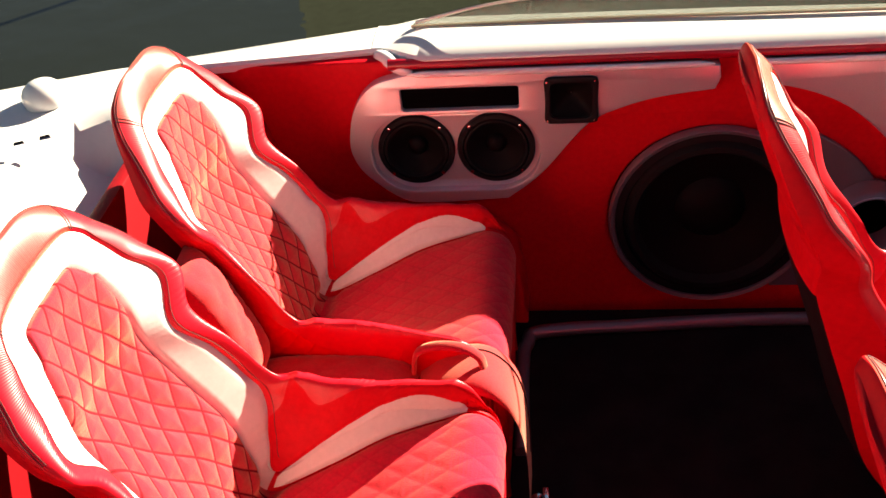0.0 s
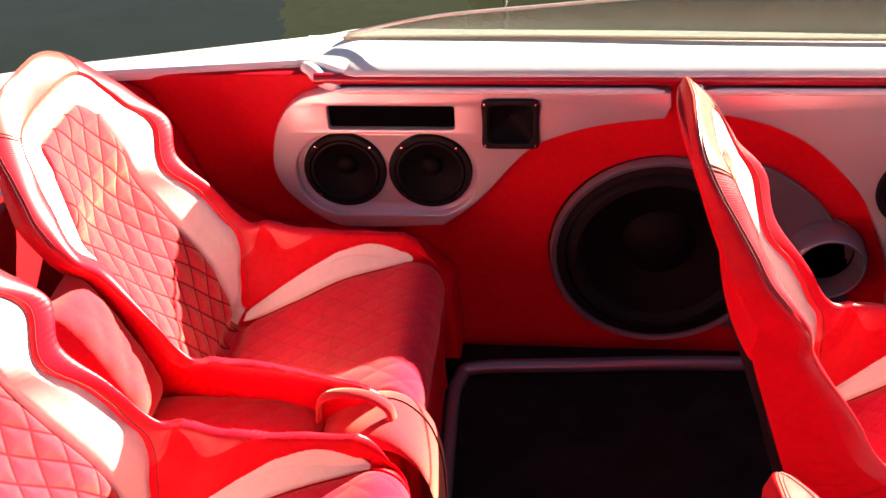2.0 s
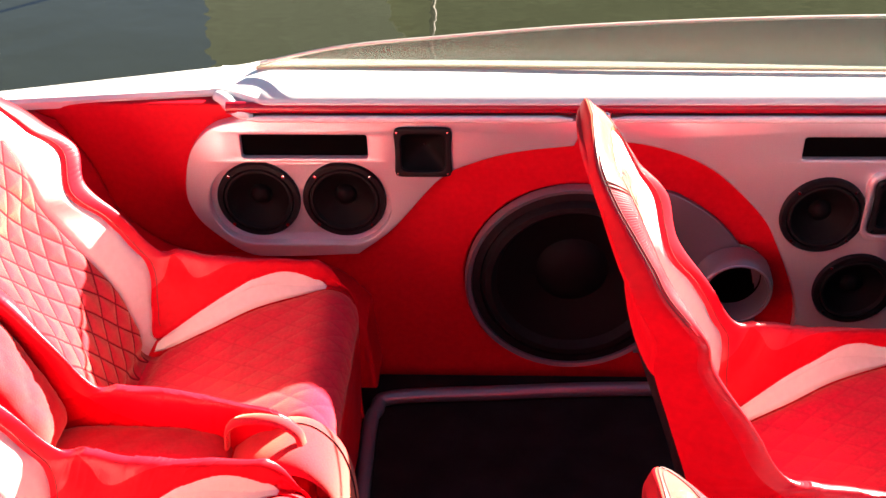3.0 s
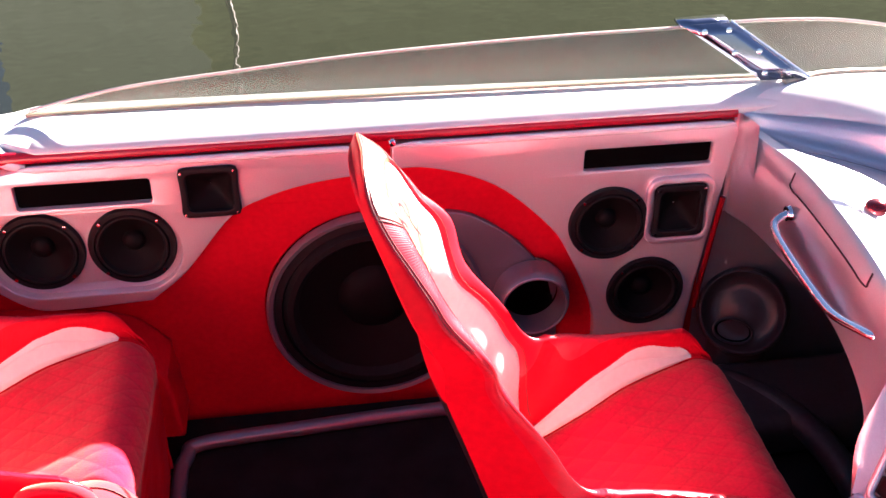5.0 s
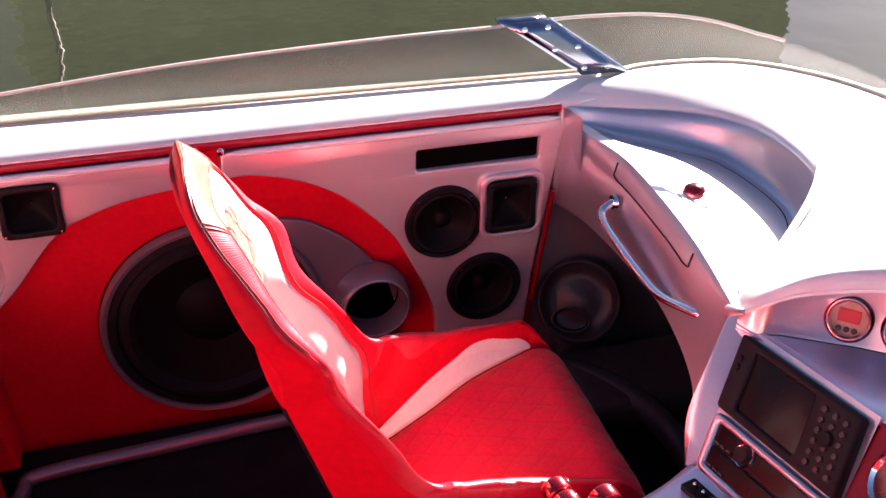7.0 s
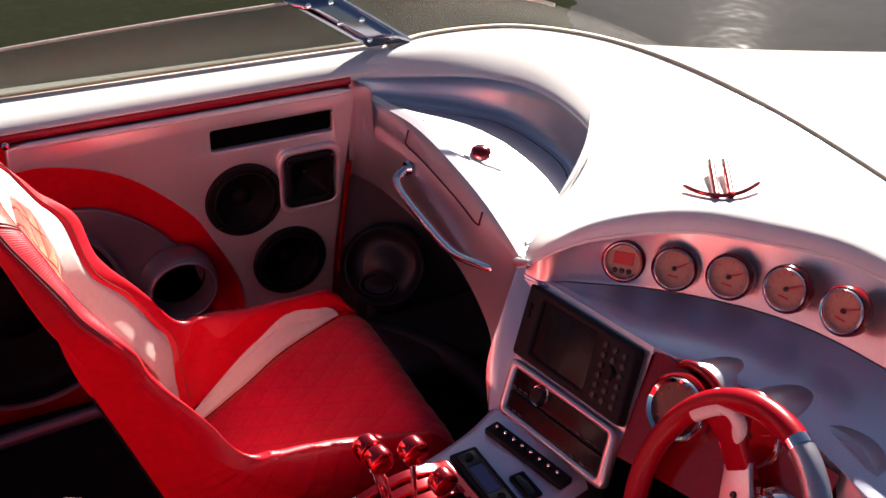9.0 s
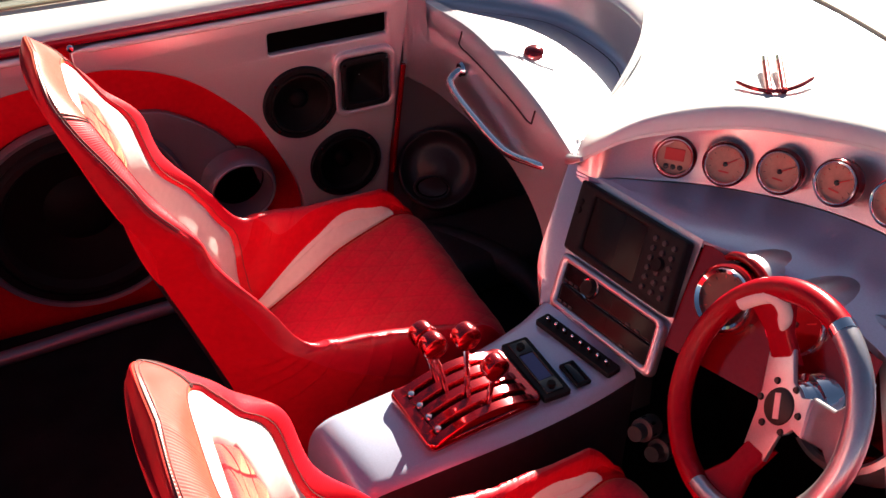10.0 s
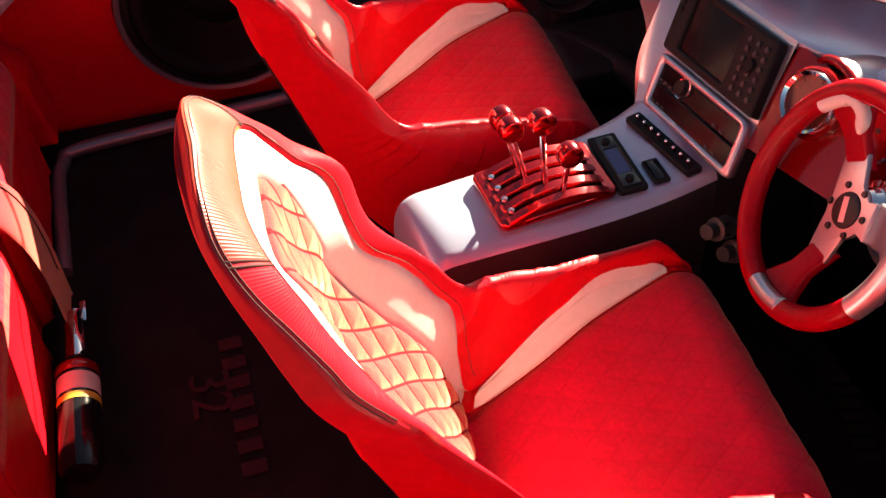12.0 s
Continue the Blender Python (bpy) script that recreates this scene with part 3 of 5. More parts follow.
part("lid", loft_bm(*[[on_shelf(k, w, 0.0015) for k in ks] for w in np.linspace(0.10, 0.93, 9)]), silver_paint, lid)
part("seam", tube_bm([on_shelf(9, w, 0.0005) for w in np.linspace(0.75, 0.93, 5)] + [on_shelf(k, 0.94, 0.0005) for k in ks] + [on_shelf(40, w, 0.0005) for w in np.linspace(0.93, 0.55, 8)], 0.0013, 6), dark_gap, lid)
btn = thing("push_button", "small red anodised push latch on the hatch", "button", pose(1.508, 1.545, 0.622))
part("cap", lathe_bm([(0.0, 0.011), (0.012, 0.010), (0.018, 0.006), (0.020, 0.0)], 28), anod_red, btn)

# grab handle and the pocket behind it
hp = [Vector(p) for p in ((1.416, 1.668, 0.545), (1.400, 1.668, 0.538), (1.384, 1.655, 0.528), (1.378, 1.60, 0.522), (1.376, 1.50, 0.516), (1.376, 1.42, 0.514), (1.380, 1.378, 0.518), (1.388, 1.33, 0.530), (1.398, 1.295, 0.538), (1.412, 1.288, 0.542))]
gh = thing("grab_handle", "polished chrome grab handle on the passenger dash", "handle")
part("bar", tube_bm(catmull([tuple(p) for p in hp], 40), 0.0082, 14), chrome, gh)
for p in (hp[0], hp[-1]):
    part("foot", lathe_bm([(0.0, 0.006), (0.014, 0.006), (0.017, 0.0)], 20), chrome, gh, m=Matrix.Translation(p) @ pose(0, 0, 0, 0, -90, 0))
def on_face(k, f):
    return roundo[k] * (1 - f) + mid_face[k] * f + np.array([-0.0006, 0, 0.0004])


ys = np.linspace(1.715, 1.365, 40)
ks_ = [int(np.argmin(np.abs(mid_face[:, 1] - y))) for y in ys]
gpath = [on_face(ks_[0], f) for f in np.linspace(0.0, 0.42, 5)] + [on_face(k, 0.5) for k in sorted(set(ks_))[1:-1]] + [on_face(ks_[-1], f) for f in np.linspace(0.42, 0.0, 5)]
groove = part("face_groove", tube_bm(catmull([tuple(p) for p in gpath], 120), 0.0017, 6), dark_gap)
setting(groove, "thin panel gap in the silver dash face", "trim")

# front corner between the side panel and the dash: a soft fillet down to the face's lower edge
fillet = catmull([(1.380, 1.884, 0.428), (1.388, 1.884, 0.430), (1.394, 1.872, 0.434), (1.399, 1.850, 0.438), (1.404, 1.820, 0.443)], 14)
rows = [[(x + 0.010 * k * (y < 1.86), y, 0.652 + (z - 0.652) * k) for x, y, z in fillet] for k in np.linspace(0, 1, 16)]
cor = part("corner_trim", grid_bm(rows), silver_paint)
setting(cor, "silver corner between side panel and dash", "trim")
redgap = part("panel_edge_trim", tube_bm([(1.375, 1.872, 0.47), (1.352, 1.872, 0.27), (1.345, 1.872, 0.20)], 0.006, 8), red_gloss)
setting(redgap, "thin red edge of the side panel", "trim")

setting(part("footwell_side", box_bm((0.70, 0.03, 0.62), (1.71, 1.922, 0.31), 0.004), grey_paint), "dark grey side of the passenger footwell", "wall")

# moulded cup holder ahead of the passenger
def facing(p, n, out=0.0, up=(0, 0, 1)):
    """Pose at p with z along n, and y as near to up as can be."""
    z = Vector(n).normalized()
    x = Vector(up).cross(z).normalized()
    m = Matrix((x, z.cross(x), z)).transposed().to_4x4()
    m.translation = Vector(p) + z * out
    return m


cup_at = facing((1.440, 1.830, 0.205), (-0.42, -0.76, 0.50))
cup = thing("cup_holder", "dark grey moulded cup holder dish in the footwell", "cup holder", cup_at)
part("body", lathe_bm([(0.100, -0.16), (0.096, -0.010), (0.091, 0.000), (0.085, 0.001), (0.078, -0.008), (0.066, -0.016), (0.045, -0.016), (0.026, -0.010), (0.0, -0.006)], 56), footwell_grey, cup)
part("rim", lathe_bm([(0.0915, -0.002), (0.0905, 0.003), (0.0875, 0.0045), (0.0845, 0.002)], 56), charcoal, cup, "thin dark rim")
part("well", lathe_bm([(0.0, -0.022), (0.026, -0.021), (0.034, -0.012), (0.038, -0.002), (0.040, 0.0)], 36), void, cup, m=Matrix.Translation((-0.012, -0.044, -0.004)) @ Matrix.Diagonal((1.0, 0.62, 1, 1)))
part("lip", tube_bm([(-0.012 + 0.041 * math.cos(a), -0.044 + 0.0265 * math.sin(a), -0.004) for a in np.linspace(0, 2 * math.pi, 36, False)], 0.003, 8, True), footwell_grey, cup)
part("stand", box_bm((0.12, 0.10, 0.13), (0, 0, 0), 0.03, 3), charcoal, cup, m=cup_at.inverted() @ Matrix.Translation((1.46, 1.87, 0.065)))
ledge = part("footwell_ledge", box_bm((0.55, 0.22, 0.10), (1.64, 1.70, 0.05), 0.03, 4), charcoal)
setting(ledge, "dark grey moulded ledge along the footwell", "trim")
footb = part("foot_ledge", tube_bm(catmull([(1.30, 1.84, 0.06), (1.42, 1.74, 0.075), (1.50, 1.60, 0.08), (1.52, 1.42, 0.08), (1.50, 1.25, 0.07)], 30), 0.03, 12), charcoal)
setting(footb, "dark rounded lip of the passenger footwell", "trim")

# driver side: binnacle brow and gauge panel
brow = catmull([(1.39, 1.205, 0.612), (1.395, 1.150, 0.655), (1.455, 1.105, 0.695), (1.57, 1.03, 0.722), (1.63, 0.94, 0.742), (1.675, 0.85, 0.757), (1.695, 0.75, 0.765), (1.70, 0.62, 0.768), (1.67, 0.45, 0.755), (1.60, 0.25, 0.72), (1.55, 0.0, 0.69)], N)
gbot = catmull([(1.385, 1.195, 0.598), (1.405, 1.155, 0.598), (1.45, 1.145, 0.598), (1.545, 1.085, 0.602), (1.62, 0.985, 0.618), (1.665, 0.88, 0.636), (1.69, 0.77, 0.648), (1.70, 0.62, 0.655), (1.67, 0.45, 0.65), (1.60, 0.25, 0.62), (1.55, 0.0, 0.60)], N)
# the instrument panel leans back from its foot
along = np.gradient(gbot, axis=0)[:, :2]
lean = np.stack([along[:, 1], -along[:, 0], 0 * along[:, 0]], 1)
lean /= np.linalg.norm(lean, axis=1)[:, None]
lean *= np.sign(-lean[N // 2, 0]) * np.clip((np.arange(N) - 3) / 9, 0, 1)[:, None]
brow, gbot = brow - 0.014 * lean, gbot + 0.018 * lean
brow_low = brow + np.array([0, 0, -0.007])
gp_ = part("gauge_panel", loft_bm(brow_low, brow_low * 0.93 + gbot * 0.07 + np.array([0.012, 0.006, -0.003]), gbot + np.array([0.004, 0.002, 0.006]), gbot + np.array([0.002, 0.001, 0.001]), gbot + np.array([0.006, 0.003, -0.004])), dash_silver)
setting(gp_, "silver curved instrument panel under the brow", "dashboard")
front = catmull([(1.382, 1.190, 0.592), (1.395, 1.165, 0.594), (1.412, 1.120, 0.600), (1.425, 1.03, 0.612), (1.436, 0.91, 0.630), (1.47, 0.84, 0.632), (1.50, 0.76, 0.632), (1.50, 0.62, 0.632), (1.48, 0.45, 0.63), (1.45, 0.25, 0.61), (1.43, 0.0, 0.60)], N)
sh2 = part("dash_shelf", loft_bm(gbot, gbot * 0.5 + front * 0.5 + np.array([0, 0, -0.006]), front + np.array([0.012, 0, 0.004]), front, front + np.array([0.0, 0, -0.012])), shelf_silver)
setting(sh2, "silver shelf below the row of gauges", "dashboard")

bead = part("binnacle_bead", tube_bm([tuple(rim_out[-4]), tuple(rim_out[-1] + np.array([0, 0, -0.003])), tuple(brow[0] + np.array([-0.002, 0, -0.004])), tuple(brow[3] + np.array([0, 0, -0.010]))], [0.002, 0.008, 0.009, 0.004], 12), silver_paint)
setting(bead, "rounded silver corner of the instrument housing", "trim")

# screen block
TL, TR, BR, BL = (1.407, 1.172, 0.597), (1.436, 0.905, 0.632), (1.314, 0.838, 0.470), (1.296, 1.082, 0.420)
F = Frame(TL, TR, BL)
BR = tuple(Vector(BR) - F.z * (Vector(BR) - Vector(TL)).dot(F.z))
blk = part("screen_block", quad_bm(TL, TR, BR, BL), silver_paint)
setting(blk, "silver screen housing of the dash", "dashboard")
sb = [(1.390, 1.203, 0.612), (1.340, 1.168, 0.535), (1.305, 1.142, 0.470), (1.286, 1.096, 0.412)]
fb_ = [np.array(TL) + (np.array(BL) - np.array(TL)) * t for t in (0, 0.42, 0.75, 1)]
side = part("screen_block_side", loft_bm(catmull(sb, 14), catmull([(np.array(a) + b) / 2 + np.array([-0.006, 0.004, 0.004]) for a, b in zip(sb, fb_)], 14), catmull(fb_, 14)), silver_paint)
setting(side, "silver rounded edge of the screen housing", "dashboard")
# grey instead of silver: the shade on this end is put into the paint
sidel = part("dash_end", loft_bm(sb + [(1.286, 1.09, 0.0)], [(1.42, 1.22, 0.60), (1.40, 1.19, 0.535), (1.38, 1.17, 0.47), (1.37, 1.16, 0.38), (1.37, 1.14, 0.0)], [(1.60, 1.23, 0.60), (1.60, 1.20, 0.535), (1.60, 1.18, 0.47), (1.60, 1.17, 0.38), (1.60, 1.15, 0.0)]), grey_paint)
setting(sidel, "end of the driver's dash, grey paint for its shade", "dashboard")


def face_plate(name, u0, v0, u1, v1, thick, bevel, material, holes=(), r=0.006):
    def box(a, b, c, d, rr):
        return sheared(round_rect(a * F.w, -d * F.h, c * F.w, -b * F.h, rr), F)
    return plate_mesh(name, box(u0, v0, u1, v1, r), [box(*h, 0.004) for h in holes], thick, bevel, material)


plot = thing("chart_plotter", "black marine chart plotter with dark glossy screen and keypad", "screen", F.at(0, 0, 0.007))
case = part("case", face_plate("case", 0.03, 0.05, 0.95, 0.555, 0.022, 0.005, black_plastic, [(0.17, 0.11, 0.64, 0.49)]), None, plot)
scr = mat("screen_glass", (0.006, 0.004, 0.005), 0.20, spec=0.14)
part("display", face_plate("display", 0.15, 0.09, 0.66, 0.51, 0.012, 0.001, scr), None, plot)
for k in range(6):
    for q in range(3):
        part("key", lathe_bm([(0, 0.004), (0.0042, 0.0035), (0.005, 0)], 10), charcoal, case, m=pose((0.73 + 0.075 * q) * F.w + F.skew * (0.16 + k * 0.065), -(0.14 + k * 0.066) * F.h, 0.011))
part("dial", lathe_bm([(0, 0.006), (0.010, 0.006), (0.012, 0)], 20), rubber, case, m=pose(0.80 * F.w + F.skew * 0.29, -0.29 * F.h, 0.011))
for k in range(2):
    part("key", lathe_bm([(0, 0.004), (0.005, 0.0035), (0.006, 0)], 10), rubber, case, m=pose(0.085 * F.w + F.skew * (0.2 + k * 0.05), -(0.2 + k * 0.06) * F.h, 0.011))
fr = part("radio_surround", face_plate("radio_surround", 0.03, 0.58, 0.95, 0.97, 0.020, 0.006, silver_paint, [(0.09, 0.635, 0.89, 0.915)], 0.014), None, m=F.at(0, 0, 0.006))
setting(fr, "raised silver surround of the two radios", "dashboard")
for k, (v0, v1) in enumerate(((0.63, 0.770), (0.780, 0.92))):
    rd = thing("stereo_unit", "black glossy marine stereo with small knob" if k == 0 else "black equaliser unit below the stereo", "stereo", F.at(0, 0, 0.004))
    part("body", face_plate("body", 0.085, v0, 0.895, v1, 0.014, 0.002, scr), None, rd)
    if k == 0:
        part("knob", lathe_bm([(0, 0.010), (0.012, 0.010), (0.014, 0)], 24), black_plastic, rd, m=pose(0.33 * F.w + F.skew * 0.70, -0.70 * F.h, 0.007))
        part("knob_ring", lathe_bm([(0.0145, 0.002), (0.0165, 0.003), (0.0175, 0)], 24), chrome, rd, m=pose(0.33 * F.w + F.skew * 0.70, -0.70 * F.h, 0.007))
    for q in range(5):
        part("key", box_bm((0.010, 0.004, 0.003), (0, 0, 0), 0.001, 1), charcoal, rd, m=pose((0.12 + 0.05 * q if q < 3 else 0.45 + 0.08 * q) * F.w + F.skew * (v0 + 0.12), -(v0 + 0.12) * F.h, 0.008))

# gauges in the brow
# cream dials reddened and darkened: red bounce and shade put into the colour
dial_face = vary(mat("dial_face", (0.48, 0.24, 0.17), 0.45), (0.48, 0.24, 0.17), 0.12, 20.0, 200.0)
paper = vary(mat("paper_label", (0.6, 0.58, 0.52), 0.6), (0.6, 0.58, 0.52), 0.1)
dial_dark = vary(mat("dark_dial", (0.12, 0.03, 0.02), 0.3), (0.12, 0.03, 0.02), 0.15)
dial_red = mat("dial_red", (0.55, 0.03, 0.03), 0.5)
dial_black = mat("dial_black", (0.01, 0.01, 0.01), 0.4)


def gauge(r, label, digital=False, face=None):
    root = thing("gauge", label, "gauge")
    part("housing", lathe_bm([(r * 1.12, -0.012), (r * 1.12, 0.004), (r * 1.04, 0.008), (r * 0.98, 0.004)], 40), red_gloss, root, "glossy red bezel")
    part("bezel", lathe_bm([(r, 0.0), (r * 1.0, 0.010), (r * 0.95, 0.014), (r * 0.84, 0.010), (r * 0.82, 0.0)], 40), chrome, root, "chrome ring")
    part("face", lathe_bm([(0, 0.002), (r * 0.88, 0.002)], 40), face or dial_face, root, "dark red dial" if face else "cream dial")
    if digital:
        part("display", box_bm((r * 1.0, r * 0.62, 0.002), (0, r * 0.14, 0.003), 0.0005, 1), dial_red, root)
        for q in (-1, 0, 1):
            part("button", lathe_bm([(0, 0.003), (0.004, 0.002), (0.0045, 0)], 12), dial_black, root, m=pose(q * 0.011, -r * 0.52, 0.003))
    else:
        for k in range(11):
            a = radians(225 - 27 * k)
            part("tick", box_bm((r * 0.10, r * 0.022, 0.0008), (0, 0, 0), 0, 1), dial_black if k % 2 else dial_red, root, m=pose(r * 0.72 * math.cos(a), r * 0.72 * math.sin(a), 0.0028) @ pose(0, 0, 0, 0, 0, math.degrees(a)))
        part("needle", box_bm((r * 0.78, r * 0.055, 0.0015), (r * 0.25, 0, 0.005), 0.0004, 1, ), dial_red, root, m=pose(0, 0, 0, 0, 0, 35))
        part("hub", lathe_bm([(0, 0.008), (r * 0.10, 0.007), (r * 0.12, 0.003)], 16), dial_black, root)
        part("scale", box_bm((r * 0.5, r * 0.08, 0.0008), (0, -r * 0.38, 0.0028), 0, 1), dial_red, root)
    return root


spots = [(1.508, 1.087, 0.650), (1.560, 1.027, 0.658), (1.600, 0.952, 0.678), (1.627, 0.866, 0.703), (1.645, 0.777, 0.718)]
norms = [(-0.62, -0.66, 0.36), (-0.70, -0.60, 0.36), (-0.80, -0.45, 0.36), (-0.88, -0.28, 0.36), (-0.92, -0.14, 0.36)]
g_dig = gauge(0.031, "digital gauge with orange display and chrome ring", True)
g_dig.matrix_basis = facing(spots[0], norms[0], -0.004)
tagged(g_dig, group="dash gauges")
g_an = gauge(0.032, "round cream dial gauge with chrome ring and red needle")
g_an.matrix_basis = facing(spots[1], norms[1], -0.004)
tagged(g_an, group="dash gauges")
for p, n_ in zip(spots[2:], norms[2:]):
    copy_thing(g_an, facing(p, n_, -0.004))

# driver's lower panel: red, two large hooded gauges
red_panel = part("driver_panel", quad_bm((1.440, 0.905, 0.628), (1.49, 0.60, 0.632), (1.435, 0.575, 0.530), (1.352, 0.858, 0.500)), red_gloss)
# black sheet in place of the shade under the driver's dash
setting(part("dash_shade_sheet", quad_bm((1.46, 0.85, 0.50), (1.50, 0.30, 0.53), (1.60, 0.30, 0.02), (1.56, 0.85, 0.02)), void), "black sheet for the shade under the driver's dash", "recess")
setting(red_panel, "glossy red panel behind the steering wheel", "dashboard")
low_panel = part("driver_lower_panel", quad_bm((1.50, 0.62, 0.632), (1.46, 0.0, 0.61), (1.41, 0.0, 0.42), (1.45, 0.50, 0.49)), silver_paint)
setting(low_panel, "silver lower dash beside the wheel", "dashboard")
gb = gauge(0.045, "large round gauge with wide chrome ring behind the wheel", False, dial_dark)
gb.matrix_basis = facing((1.420, 0.815, 0.594), (-0.88, -0.16, 0.42), 0.006)
tagged(gb, group="large gauges")
copy_thing(gb, facing((1.468, 0.722, 0.604), (-0.88, -0.16, 0.42), 0.006))


def hood(m, name="gauge_hood"):
    rows = []
    for k in range(10):
        t = k / 9
        r = 0.046 * math.sqrt(max(0.0, 1 - t ** 2.2))
        rows.append([(r * math.cos(a), r * 0.72 * math.sin(a) - 0.004, -t * 0.13) for a in np.linspace(-0.2, math.pi + 0.2, 20)])
    ob = part(name, grid_bm(rows), silver_paint, m=m)
    return setting(ob, "silver teardrop hood over a gauge", "hood")


hood(facing((1.458, 0.822, 0.616), (-0.94, -0.05, 0.10)))
hood(facing((1.492, 0.733, 0.620), (-0.94, -0.05, 0.10)))
for p in ((1.452, 0.822, 0.614), (1.486, 0.733, 0.618)):
    ringm = part("hood_ring", tube_bm([(0.046 * math.cos(a), 0.033 * math.sin(a) - 0.004, 0) for a in np.linspace(-0.2, math.pi + 0.2, 24)], 0.007, 10), red_gloss, m=facing(p, (-0.94, -0.05, 0.10)))
    setting(ringm, "glossy red lip of a gauge hood", "trim")

# steering wheel
WC, WN = Vector((1.369, 0.645, 0.564)), Vector((-1.0, 0.136, 0.525)).normalized()
wheel = thing("steering_wheel", "red and silver three-spoke sports steering wheel", "steering wheel", facing(WC, WN, 0.0) @ pose(0, 0, 0, 0, 0, 46))
R_ = 0.149
def arc(a0, a1, n, r=R_, z=0.02):
    return [(r * math.cos(radians(a)), r * math.sin(radians(a)), z) for a in np.linspace(a0, a1, n)]
wheel_leather = noise_bump(vary(mat("wheel_leather", (0.31, 0.001, 0.009), 0.26, spec=0.22), (0.31, 0.001, 0.009), 0.12), 240.0, 0.15, 0.0005)
part("rim_grip", tube_bm(arc(36, 299, 70), 0.0165, 16), wheel_leather, wheel, "dark red leather grip")
part("rim_inlay", tube_bm(arc(-61, 31, 28), 0.0165, 16), silver_paint, wheel, "silver painted section")
part("rim_ring", tube_bm(arc(31, 36, 5), 0.0172, 16), chrome, wheel, "chrome joint ring")
part("rim_inlay", tube_bm(arc(222, 254, 12, R_ - 0.005, 0.026), [0.003] + [0.0125] * 10 + [0.003], 12), silver_paint, wheel, "silver inlay")
hook = arc(106, 84, 9, R_ - 0.010, 0.024) + [(r * math.cos(radians(a)), r * math.sin(radians(a)), z) for a, r, z in ((78, 0.132, 0.021), (76, 0.120, 0.013), (78, 0.108, 0.007), (81, 0.098, 0.003))]
part("rim_inlay", tube_bm([tuple(p) for p in catmull(hook, 30)], [0.003] + [0.0105] * 18 + [0.0095] * 8 + [0.008, 0.006, 0.003], 12), light_leather, wheel, "pale hooked inlay")


def arm(a, r0, w0, r1, w1):
    """Outline of a flaring arm from radius r0 to r1."""
    c_, s_ = math.cos(radians(a)), math.sin(radians(a))
    at_ = lambda r, w: (r * c_ - w * s_, r * s_ + w * c_)
    return [at_(r0, w0), at_((r0 + r1) / 2, w0 * 0.92), at_(r1 * 0.9, (w0 + w1) / 2), at_(r1, w1), at_(r1 * 1.03, 0), at_(r1, -w1), at_(r1 * 0.9, -(w0 + w1) / 2), at_((r0 + r1) / 2, -w0 * 0.92), at_(r0, -w0)]


DISH = 0.036  # the hub lies this far behind the rim


def raked(me, a, r0, r1):
    """Slopes an arm's plate from the dished hub up to the rim."""
    for v in me.vertices:
        v.co.z -= DISH * (1 - (v.co.x * math.cos(radians(a)) + v.co.y * math.sin(radians(a)) - r0) / (r1 - r0))
    return me


for a_ in (88, 234):
    part("spoke", raked(plate_mesh("spoke", arm(a_, 0.055, 0.021, 0.141, 0.044), [], 0.020, 0.007, wheel_leather), a_, 0.055, 0.139), None, wheel, "dark red leather spoke", m=pose(0, 0, 0.010))
part("spoke", raked(plate_mesh("spoke", arm(338, 0.04, 0.028, 0.143, 0.076), [], 0.012, 0.004, silver_paint), 338, 0.04, 0.141), None, wheel, "silver spoke", m=pose(0, 0, 0.010))
star = []
for a_, r_, w_ in ((338, 0.046, 0.026), (88, 0.074, 0.021), (234, 0.072, 0.021)):
    c_, s_ = math.cos(radians(a_)), math.sin(radians(a_))
    star += [(r_ * c_ + w_ * s_, r_ * s_ - w_ * c_), (r_ * c_ - w_ * s_, r_ * s_ + w_ * c_)]
    nxt = {338: 33, 88: 161, 234: 286}[a_]
    star += [(0.038 * math.cos(radians(nxt + d)), 0.038 * math.sin(radians(nxt + d))) for d in (-18, 0, 18)]
hubp = part("hub_plate", plate_mesh("hub_plate", star, [], 0.008, 0.002, silver_paint), None, wheel, "brushed silver hub plate", m=pose(0, 0, 0.020 - DISH))
horn = part("horn_button", lathe_bm([(0, 0.004), (0.019, 0.004), (0.024, 0.002), (0.025, 0)], 32), dial_black, wheel, "black horn button", m=pose(0, 0, 0.024 - DISH))
part("emblem", box_bm((0.034, 0.010, 0.001), (0, 0, 0.0045), 0.0004, 1), silver_paint, horn, m=pose(0, 0, 0.0, 0, 0, 82))
for k in range(6):
    a = radians(60 * k + 35)
    part("bolt", lathe_bm([(0, 0.003), (0.004, 0.003), (0.0052, 0)], 10), dial_black, hubp, m=pose(0.034 * math.cos(a), 0.034 * math.sin(a), 0.004))

helm = thing("helm_bezel", "round red helm bezel with chrome ring behind the wheel", "bezel", facing(WC - WN * 0.145 + Vector((0, 0.000, 0.050)), WN))
part("plate", lathe_bm([(0.0, -0.050), (0.050, -0.046), (0.072, -0.036), (0.088, -0.014), (0.096, 0.002), (0.097, -0.05)], 56), red_gloss, helm)
part("ring", lathe_bm([(0.094, 0.000), (0.095, 0.008), (0.100, 0.012), (0.108, 0.008), (0.113, -0.006), (0.117, -0.04), (0.119, -0.10), (0.116, -0.16)], 56), silver_paint, helm, "silver outer pod")
part("inner_ring", lathe_bm([(0.052, -0.044), (0.053, -0.034), (0.059, -0.030), (0.065, -0.036), (0.066, -0.044)], 48), chrome, helm, "chrome ring")
